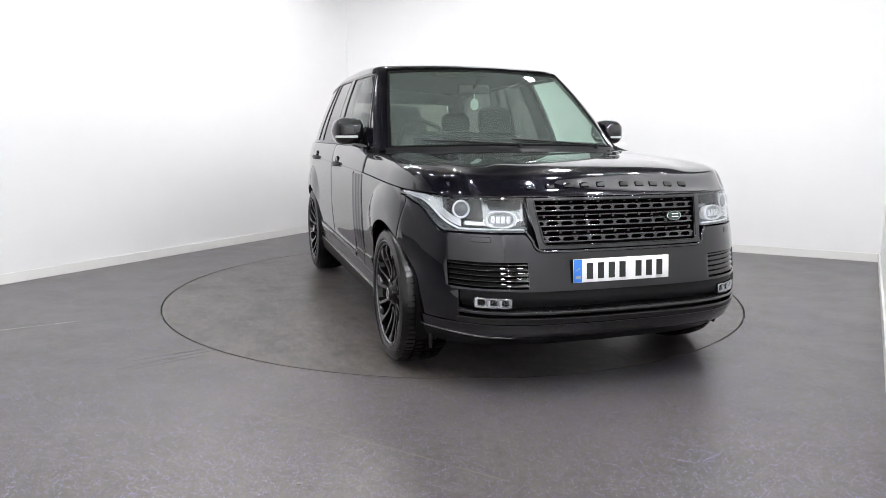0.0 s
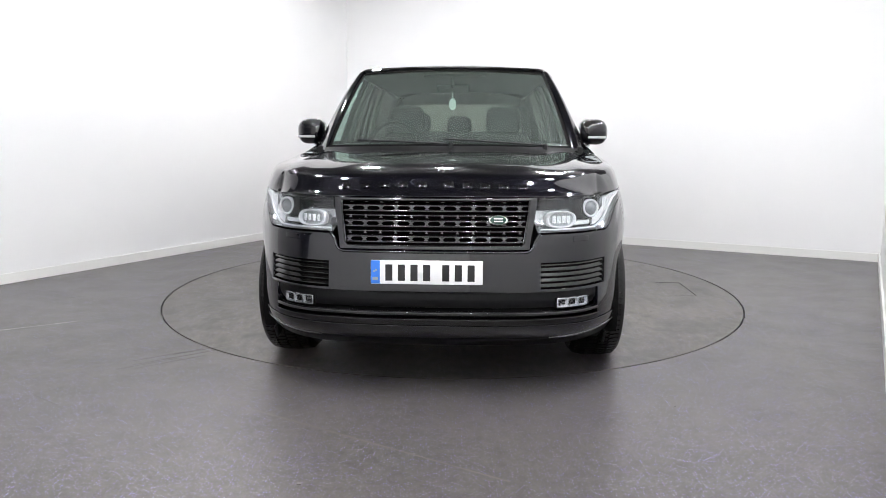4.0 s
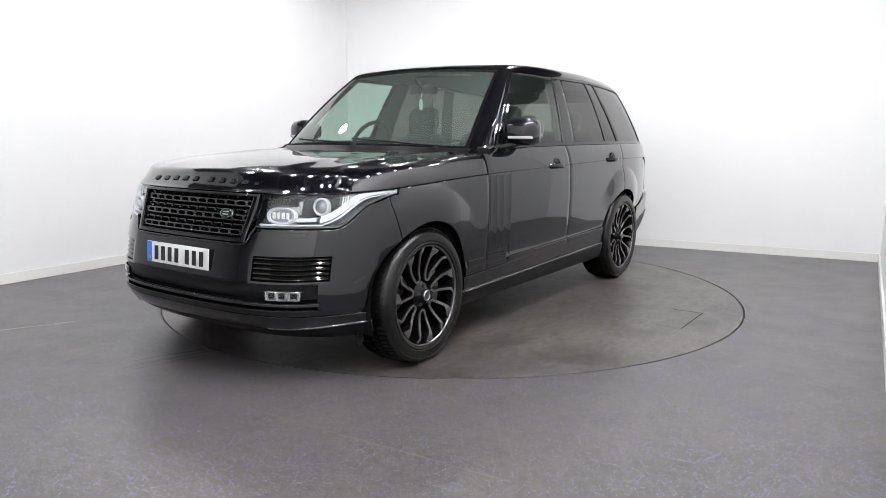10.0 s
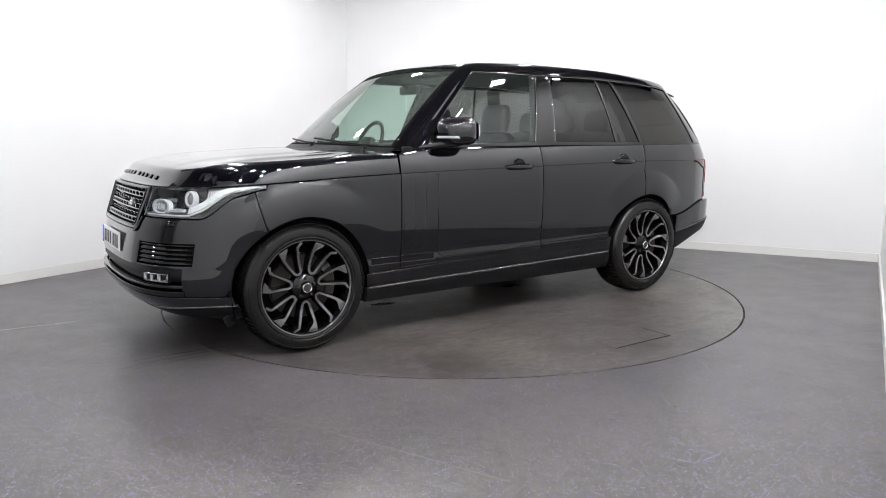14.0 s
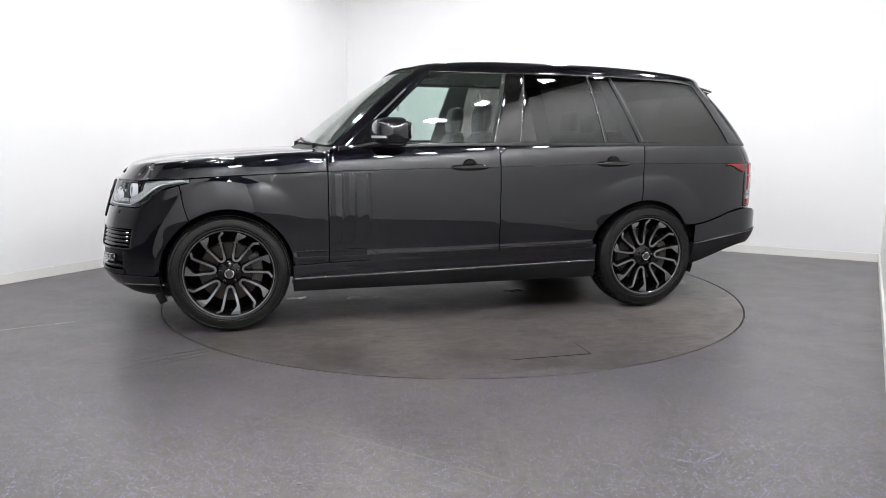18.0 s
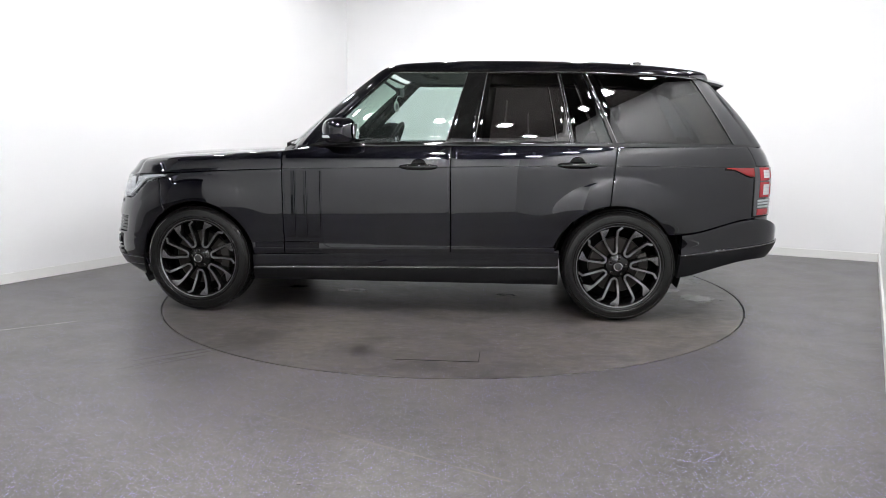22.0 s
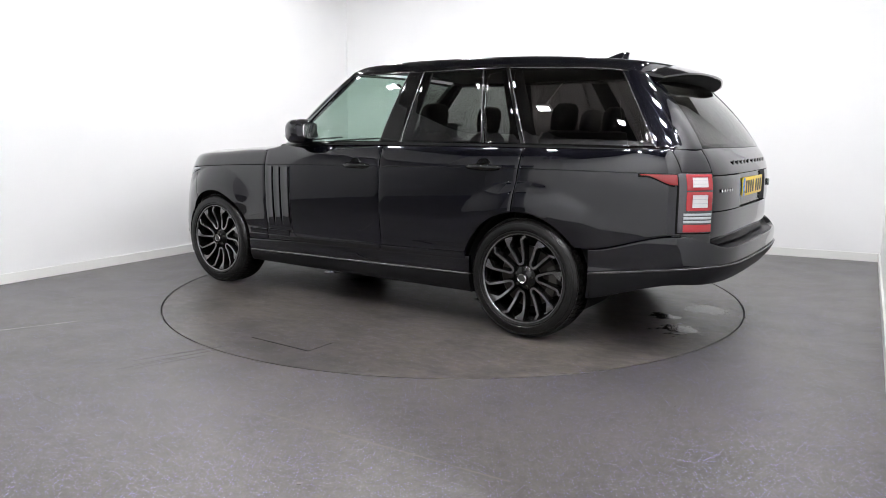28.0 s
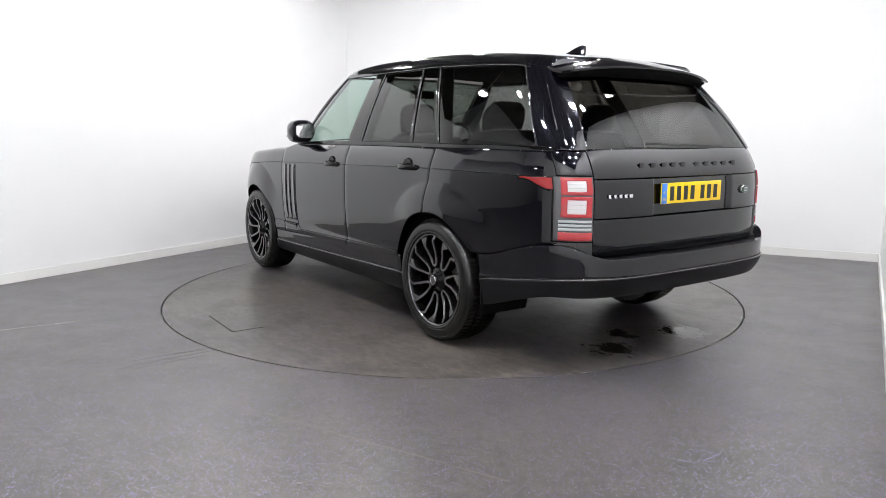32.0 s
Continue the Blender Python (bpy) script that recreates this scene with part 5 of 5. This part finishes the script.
def wing_mirrors():
    for sign in (1, -1):
        rings = []
        n = 24
        for k in span(0, 1, 14):
            y = lerp(0.905, 1.098, k)
            f = (1 - (abs(2 * k - 0.92) / 1.09) ** 3.2)
            f = max(f, 0.02) ** 0.5
            cx, cz = 0.405 + 0.030 * (1 - k), 1.279 - 0.006 * k
            hx, hz = 0.124 * f * lerp(1.0, 0.86, k), 0.090 * f
            ring = []
            for a in span(0, 2 * math.pi, n + 1)[:-1]:
                ca, sa = math.cos(a), math.sin(a)
                px = math.copysign(abs(ca) ** (0.8 if ca > 0 else 0.45), ca) * hx
                pz = math.copysign(abs(sa) ** (0.7 if sa > 0 else 0.6), sa) * hz
                ring.append(Vector((cx + px, sign * y, cz + pz)))
            rings.append(ring)
        mir = part("wing_mirror", loft(rings), M_PAINT, car, "gloss black door mirror", 50)
        def rounded(x, f):
            return [Vector((x, sign * (0.998 + 0.076 * f * math.copysign(abs(math.cos(a)) ** 0.55, math.cos(a))), 1.279 + 0.056 * f * math.copysign(abs(math.sin(a)) ** 0.55, math.sin(a)))) for a in span(0, 2 * math.pi, 33)[:-1]]
        part("mirror_glass", loft([rounded(0.306, 1.0), rounded(0.300, 1.0), rounded(0.2985, 0.97)]), M_MIRROR, mir, "silvered mirror glass")
        arm = loft([[Vector((lerp(0.60, 0.42, k) + 0.055 * math.cos(a) * lerp(1.1, 0.9, k), sign * lerp(0.915, 0.985, k), lerp(1.172, 1.208, k) + 0.022 * math.sin(a))) for a in span(0, 2 * math.pi, 13)[:-1]] for k in span(0, 1, 5)])
        part("mirror_arm", arm, M_GLOSS, mir)
        # light strip along the lower front and outer face
        def on_housing(k, z):
            f = max(1 - (abs(2 * k - 0.92) / 1.09) ** 3.2, 0.02) ** 0.5
            hx, hz = 0.124 * f * lerp(1.0, 0.86, k), 0.090 * f
            sa = min(0.98, ((1.279 - 0.006 * k - z) / hz) ** (1 / 0.6)) if z < 1.279 - 0.006 * k else 0.0
            return Vector((0.405 + 0.030 * (1 - k) + math.sqrt(1 - sa * sa) ** 0.8 * hx + 0.004, sign * (lerp(0.905, 1.098, k) + 0.003 * k), z))
        part("indicator_strip", skin(lambda k, z: on_housing(k, z), span(0.22, 0.93, 16), span(1.231, 1.246, 3), 0.006), M_WHITE, mir, "pale indicator strip", 60)
        sail = skin(lambda u, v: cabin(u, 0.02 + 0.30 * v * (1 - 0.92 * (u - 3.70) / 0.36), 0.004), span(3.70, 4.06, 8), span(0, 1, 8), 0.008)
        part("mirror_sail", sail if sign > 0 else mirrored(sail), M_GLOSS, mir, "gloss black corner panel behind the mirror")


def roof_parts():
    # spoiler over the rear window: painted top, matte underside
    top, low = [], []
    for y in span(-0.63, 0.63, 31):
        k = abs(y) / 0.63
        x0, x1 = -1.90, -2.255 + 0.09 * k**3
        z0, z1 = 1.728 - 0.085 * k**2.4, 1.634 - 0.045 * k**2.4
        xm, zm = lerp(x0, x1, 0.5), lerp(z0, z1, 0.40) + 0.003
        top.append([Vector(p) for p in ((x0, y, z0), (xm, y, zm), (lerp(xm, x1, 0.7), y, lerp(zm, z1, 0.7) + 0.003), (x1, y, z1), (x1 + 0.006, y, z1 - 0.010), (xm, y, zm - 0.02), (x0, y, z0 - 0.03))])
        low.append([Vector(p) for p in ((x0 - 0.05, y * 0.97, z0 - 0.03), (x1 + 0.012, y * 0.97, z1 - 0.011), (x1 + 0.03, y * 0.97, z1 - 0.024), (x1 + 0.10, y * 0.97, z1 - 0.045 - 0.01 * (1 - k)), (-2.06, y * 0.97, 1.565))])
    sp = part("rear_spoiler", loft(top), M_PAINT, car, "gloss black spoiler above the rear window", 40)
    part("spoiler_underside", loft(low), M_DARK, sp, "matte black underside of the spoiler", 40)
    # aerial fin
    rings = []
    for k in span(0, 1, 9):
        x = lerp(-1.50, -1.70, k)
        h = 0.066 * smooth(0, 1, k) ** 0.8 * (1 if k < 0.95 else 0.9) + 0.004
        w = 0.026 * (1 - 0.3 * k)
        z = 1.760 - 0.02 * k
        rings.append([Vector(p) for p in ((x, -w, z), (x - 0.01 * k, -w * 0.45, z + h * 0.6), (x - 0.015 * k, -0.004, z + h), (x - 0.015 * k, 0.004, z + h), (x - 0.01 * k, w * 0.45, z + h * 0.6), (x, w, z))])
    part("aerial_fin", loft(rings), M_PAINT, car, "shark-fin roof aerial")


def lettering():
    def on_bonnet(y):
        lo, hi = 0.80, 1.0
        end = BONNET(1.0, y / 0.80).x
        for _ in range(24):
            a = (lo + hi) / 2
            lo, hi = (a, hi) if BONNET(a, y / 0.80).x < end - 0.050 else (lo, a)
        p, q = BONNET(lo, y / 0.80), BONNET(lo - 0.012, y / 0.80)
        t = (p - q).normalized()
        n = Vector((-t.z, 0, t.x))
        n = n if n.z > 0 else -n
        return p + n * 0.003, n
    ys = (-0.419, -0.325, -0.236, -0.150, -0.064, 0.06, 0.146, 0.226, 0.312, 0.40)
    for y in ys:
        p, n = on_bonnet(y)
        rt = Vector((0, 1, 0))
        up = n.cross(rt)
        m = Matrix((rt, up, n)).transposed().to_4x4()
        part("badge_block", box((0, 0, 0), (0.044, 0.026, 0.006), 0.002, Matrix.Translation(p) @ m), M_GLOSS, car)
    for y in ys:
        p = shell(math.copysign(s_rear(abs(y * 0.97)), y), 1.100, 0.003)
        part("badge_block", box((0, 0, 0), (0.006, 0.040, 0.024), 0.001, Matrix.Translation(p)), M_GLOSS, car)
    for k in range(5):
        y = 0.617 - 0.033 * k
        p = shell(s_rear(y), 0.949, 0.003)
        part("badge_block", box((0, 0, 0), (0.006, 0.028, 0.018), 0.0015, Matrix.Translation(p) @ pose(0, 0, 0, 0, 0, 12)), M_CHROME, car)
    oval(shell(-s_rear(0.50), 0.945, 0.006), Vector((-1, -0.15, 0)), 0.045, 0.024, car)


def wipers():
    for y0, y1 in ((0.62, -0.02), (0.02, -0.60)):
        pts = []
        for k in span(0, 1, 9):
            y = lerp(y0, y1, k)
            u = math.copysign(float(np.interp(abs(y), [0, 0.30, 0.57, 0.825], [0, 1, 2, 3])), y)
            pts.append(cabin(u, 0.035 + 0.05 * k, 0.016))
        w = part("wiper", tube(pts, 0.007), M_PLASTIC, car, "black wiper arm and blade")
        part("wiper_pivot", add_cyl(bmesh.new(), pts[0] - Vector((0, 0, 0.05)), pts[0] + Vector((0, 0, 0.008)), 0.02, 0.016, 16), M_PLASTIC, w)
    # cowl below the glass
    us = span(-3.0, 3.0, 31)
    part("cowl", skin(lambda u, v: cabin(u, 0.035 - 0.09 * v, 0.002) + Vector((0.0 + 0.06 * v, 0, -0.012 * v)), us, span(0, 1, 4), 0.0), M_PLASTIC, car, "black plastic cowl under the windscreen")


def soft_block(c, s, r=0.04, lean=0.0):
    bm = bmesh.new()
    bmesh.ops.create_cube(bm, size=1, matrix=Matrix.Translation(c) @ pose(0, 0, 0, 0, lean, 0) @ Matrix.Diagonal((*s, 1)))
    bmesh.ops.bevel(bm, geom=bm.edges[:], offset=r, segments=3, affect="EDGES", profile=0.6)
    return bm


def interior():
    def cushion(x, y, rows, n=28, p=0.62):
        """Rounded upholstery: (height, setback, half depth, half width) up the seat."""
        return loft([[Vector((x - back + d * math.copysign(abs(math.cos(a)) ** p, math.cos(a)), y + w * math.copysign(abs(math.sin(a)) ** p, math.sin(a)), z)) for a in span(0, 2 * math.pi, n + 1)[:-1]] for z, back, d, w in rows])
    for y in (0.39, -0.39):
        st = part("front_seat", cushion(-0.22, y, ((0.62, 0.0, 0.10, 0.26), (0.80, 0.04, 0.11, 0.275), (1.0, 0.09, 0.10, 0.27), (1.14, 0.125, 0.085, 0.25), (1.22, 0.145, 0.07, 0.21), (1.265, 0.155, 0.05, 0.15), (1.275, 0.157, 0.02, 0.06))), M_LEATHER, car, "black leather front seat", 60)
        part("headrest", cushion(-0.365, y, ((1.265, 0.0, 0.020, 0.09), (1.275, 0.0, 0.046, 0.128), (1.33, 0.006, 0.056, 0.142), (1.40, 0.014, 0.058, 0.142), (1.45, 0.022, 0.050, 0.130), (1.475, 0.028, 0.034, 0.10), (1.482, 0.030, 0.012, 0.05))), M_LEATHER, st, sharp=60)
        for dy in (-0.05, 0.05):
            part("headrest_post", add_cyl(bmesh.new(), (-0.355, y + dy, 1.18), (-0.365, y + dy, 1.30), 0.007, None, 10), M_CHROME, st)
    rs = part("rear_seat", cushion(-1.28, 0, ((0.62, 0.0, 0.10, 0.70), (0.95, 0.08, 0.11, 0.71), (1.18, 0.14, 0.09, 0.69), (1.27, 0.165, 0.06, 0.64), (1.285, 0.17, 0.02, 0.55)), 40, 0.4), M_LEATHER, car, "black leather rear bench seat", 60)
    for y, w, z in ((0.42, 0.145, 1.28), (0.0, 0.12, 1.25), (-0.42, 0.145, 1.28)):
        part("headrest", cushion(-1.44, y, ((z, 0.0, 0.02, w * 0.7), (z + 0.012, 0.0, 0.044, w * 0.92), (z + 0.07, 0.01, 0.052, w), (z + 0.14, 0.02, 0.048, w * 0.95), (z + 0.175, 0.028, 0.030, w * 0.7), (z + 0.182, 0.03, 0.010, w * 0.4))), M_LEATHER, rs, sharp=60)
    dash = part("dashboard", soft_block((0.66, 0, 1.03), (0.44, 1.56, 0.20), 0.05, -6), M_PLASTIC, car, "black dashboard below the windscreen")
    part("instrument_hood", soft_block((0.50, -0.38, 1.10), (0.16, 0.38, 0.09), 0.035), M_PLASTIC, dash)
    # steering wheel on the right-hand side
    bm = bmesh.new()
    m = Matrix.Translation((0.28, -0.42, 1.185)) @ pose(0, 0, 0, 0, 66, 0)
    rows = []
    for a in span(0, 2 * math.pi, 41):
        rows.append([m @ Vector(((0.178 + 0.016 * math.cos(t)) * math.cos(a), (0.178 + 0.016 * math.cos(t)) * math.sin(a), 0.016 * math.sin(t))) for t in span(0, 2 * math.pi, 11)[:-1]])
    bm.free()
    sw = part("steering_wheel", loft(rows, True, False), M_LEATHER, car, "black leather steering wheel", 60)
    part("wheel_boss", soft_block((0.30, -0.42, 1.18), (0.05, 0.15, 0.11), 0.02, -24), M_PLASTIC, sw)
    for dy, dz in ((0.11, 0.0), (-0.11, 0.0), (0.0, -0.10)):
        part("wheel_arm", soft_block((0.285 + 0.4 * dz, -0.42 + dy, 1.18 + dz), (0.02, 0.12 if dy else 0.04, 0.03 if dy else 0.12), 0.008, -24), M_PLASTIC, sw)
    rv = part("rear_view_mirror", soft_block((0.16, 0.0, 1.585), (0.035, 0.24, 0.065), 0.014), M_PLASTIC, car, "interior rear-view mirror")
    part("mirror_stalk", add_cyl(bmesh.new(), (0.18, 0, 1.60), (0.28, 0, 1.665), 0.012, None, 10), M_PLASTIC, rv)
    tg = part("hanging_tag", lathe([(0.0, 0.003), (0.034, 0.003), (0.036, 0.0), (0.034, -0.003), (0.0, -0.003)], 28), M_PLATE, rv, "white oval air freshener on a cord")
    tg.matrix_basis = Matrix.Translation((0.19, 0.0, 1.475)) @ pose(0, 0, 0, 0, 0, 62) @ Matrix.Diagonal((0.85, 1, 1.2, 1))
    dk = part("tag_print", lathe([(0.0, 0.0045), (0.018, 0.0045), (0.020, 0.003)], 24), M_GREYLENS, tg)
    part("tag_cord", tube([(0.19, 0, 1.515), (0.185, 0, 1.545), (0.17, 0, 1.56)], 0.0018, 6), M_PLATE, rv)
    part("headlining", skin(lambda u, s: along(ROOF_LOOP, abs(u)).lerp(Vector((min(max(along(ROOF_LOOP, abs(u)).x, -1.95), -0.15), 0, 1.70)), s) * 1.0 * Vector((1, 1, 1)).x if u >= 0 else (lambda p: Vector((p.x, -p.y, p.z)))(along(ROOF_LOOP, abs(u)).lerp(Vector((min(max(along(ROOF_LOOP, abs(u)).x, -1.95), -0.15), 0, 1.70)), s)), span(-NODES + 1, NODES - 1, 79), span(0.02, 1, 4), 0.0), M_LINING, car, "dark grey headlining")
    ls = part("load_cover", soft_block((-1.90, 0, 1.13), (0.85, 1.46, 0.04), 0.01), M_LEATHER, car, "dark load area cover")
    for sgn in (1, -1):
        part("door_card", soft_block((-0.30, sgn * 0.86, 1.10), (2.1, 0.06, 0.16), 0.02), M_LEATHER, car)
        for u0, u1 in ((5.9, 6.35), (7.85, 8.15)):
            bm = skin(lambda u, v: cabin(u * 1.0, v, -0.05), span(u0, u1, 5), span(0.0, 0.98, 10), 0.012)
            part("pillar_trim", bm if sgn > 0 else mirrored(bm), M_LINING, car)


body_panels()
tailgate()
BONNET = bonnet()
front_bumper()
grille()
headlamps()
tail_lamps()
plates()
roof()
roof_parts()
glasshouse()
underside()
wheels_all()
wing_mirrors()
lettering()
wipers()
interior()

# ---- turntable ----
turntable = thing("turntable", "round turntable flush with the floor, worn grey vinyl", "turntable")


def turntable_parts():
    bm = bmesh.new()
    rings = [[bm.verts.new((r * math.cos(a), r * math.sin(a), z)) for a in span(0, 2 * math.pi, 161)[:-1]] for r, z in ((DISC_R - 0.0130, 0.0), (DISC_R - 0.0115, -0.001), (DISC_R - 0.0115, -0.04))]
    bm.faces.new(rings[0])
    for top, bot in zip(rings, rings[1:]):
        for i in range(160):
            bm.faces.new((top[i - 1], bot[i - 1], bot[i], top[i]))
    bmesh.ops.recalc_face_normals(bm, faces=bm.faces[:])
    part("deck", bm, M_TABLE, turntable, "", 12)
    x0, x1, y0, y1 = -0.318, 0.178, 1.742, 1.952
    hatch = part("hatch", box(((x0 + x1) / 2, (y0 + y1) / 2, -0.002), (x1 - x0, y1 - y0, 0.005)), M_TABLE, turntable, "small rectangular access hatch")
    for c, s in (((x0 + 0.002, (y0 + y1) / 2), (0.0025, y1 - y0)), (((x0 + x1) / 2, y1 - 0.003), (x1 - x0, 0.006))):
        part("hatch_gap", box((c[0], c[1], 0.001), (s[0], s[1], 0.0012)), M_DARK, hatch)


turntable_parts()


def table_marks():
    """Old adhesive lines and rubbed streaks that turn with the deck."""
    spots = [((0.638, 1.135), (-0.735, 1.29), 0.008), ((-0.735, 1.29), (-1.409, 1.527), 0.007)]
    for k in range(16):
        x, y = random.uniform(-1.7, 1.7), random.uniform(-1.3, 1.5)
        d = random.uniform(-0.5, 0.5)
        n = random.uniform(0.05, 0.22)
        spots.append(((x, y), (x + n * math.cos(d), y + n * math.sin(d)), random.uniform(0.003, 0.010)))
    for a, b, w in spots:
        a, b = Vector((*a, 0.0012)), Vector((*b, 0.0012))
        n = (b - a).normalized().cross(Vector((0, 0, 1))) * w / 2
        lo, hi = [], []
        bm = bmesh.new()
        for i in range(14):
            p = a.lerp(b, i / 13) + n * random.uniform(-0.4, 0.4)
            f = random.uniform(0.2, 1.0)
            lo.append(bm.verts.new(p + n * f)), hi.append(bm.verts.new(p - n * f))
        for i in range(13):
            bm.faces.new((lo[i], lo[i + 1], hi[i + 1], hi[i]))
        bm.normal_update()
        bm.faces.ensure_lookup_table()
        if bm.faces[0].normal.z < 0:
            bmesh.ops.reverse_faces(bm, faces=bm.faces[:])
        part("scuff", bm, M_OLDWELD, turntable)


def floor_marks():
    """Welded seams, scuffs and a chip on the vinyl."""
    base = bpy.data.objects["floor"]
    for a, b, w, m in (((-2.96, 4.38), (-2.451, 4.691), 0.011, M_WELD), ((-0.98, 3.19), (0.25, 2.44), 0.014, M_OLDWELD), ((-2.966, 5.282), (-2.816, 5.418), 0.010, M_DARKMARK),
                       ((-2.257, 3.478), (-1.873, 3.761), 0.014, M_OLDWELD), ((-1.873, 3.761), (-1.291, 4.211), 0.012, M_OLDWELD),
                       ((-1.98, 3.30), (-1.80, 3.17), 0.004, M_DARKMARK), ((-1.98, 3.30), (-1.90, 3.42), 0.004, M_DARKMARK),
                       # scuff hatch: dark colour also stands in for the car mirrored in its grooves
                       ((-1.70, 3.76), (-1.34, 4.03), 0.010, M_DARKMARK), ((-1.66, 3.70), (-1.36, 3.94), 0.009, M_DARKMARK), ((-1.73, 3.83), (-1.42, 4.06), 0.008, M_DARKMARK), ((-1.76, 3.68), (-1.50, 3.88), 0.006, M_DARKMARK), ((-1.55, 3.95), (-1.30, 4.12), 0.010, M_DARKMARK), ((2.0, 4.3), (2.6, 4.1), 0.006, M_PALE)):
        a, b = Vector((*a, 0)), Vector((*b, 0))
        d = (b - a).normalized()
        n = Vector((-d.y, d.x, 0)) * w / 2
        bm = bmesh.new()
        k = 18
        lo, hi = [], []
        for i in range(k):
            p = a.lerp(b, i / (k - 1)) + Vector((0, 0, 0.0012))
            f = random.uniform(0.35, 1.1)
            lo.append(bm.verts.new(p - n * f)), hi.append(bm.verts.new(p + n * f * random.uniform(0.6, 1.0)))
        for i in range(k - 1):
            bm.faces.new((lo[i], lo[i + 1], hi[i + 1], hi[i]))
        bm.normal_update()
        bm.faces.ensure_lookup_table()
        if bm.faces[0].normal.z < 0:
            bmesh.ops.reverse_faces(bm, faces=bm.faces[:])
        part("floor_seam", bm, m, base)
    for x, y, s in ((-0.52, 2.42, 0.017), (1.09, 3.18, 0.006), (1.5, 5.0, 0.006)):
        part("debris", box((x, y, 0.002), (s, s * 0.6, 0.004), 0.001), M_PALE, base)


table_marks()
floor_marks()


def motions():
    angles = [-71.90, -77.15, -82.43, -87.72, -93.03, -98.33, -103.64, -108.93, -114.21, -119.47, -124.71, -129.93, -135.11, -140.27, -145.40, -150.50, -155.57, -160.61, -165.62, -170.61, -175.58, -180.52, -185.46, -190.38, -195.29, -200.21, -205.13, -210.06, -215.01, -219.99, -225.00, -230.06, -235.16]
    rows_car, rows_table = [], []
    for t, a in enumerate(angles):
        c, s = math.cos(radians(a)), math.sin(radians(a))
        rows_car.append((float(t), pose(HUB.x + c * SHIFT[0] - s * SHIFT[1], HUB.y + s * SHIFT[0] + c * SHIFT[1], 0, 0, 0, a)))
        rows_table.append((float(t), pose(HUB.x, HUB.y, 0, 0, 0, a)))
    walk(car, rows_car)
    walk(turntable, rows_table)


motions()
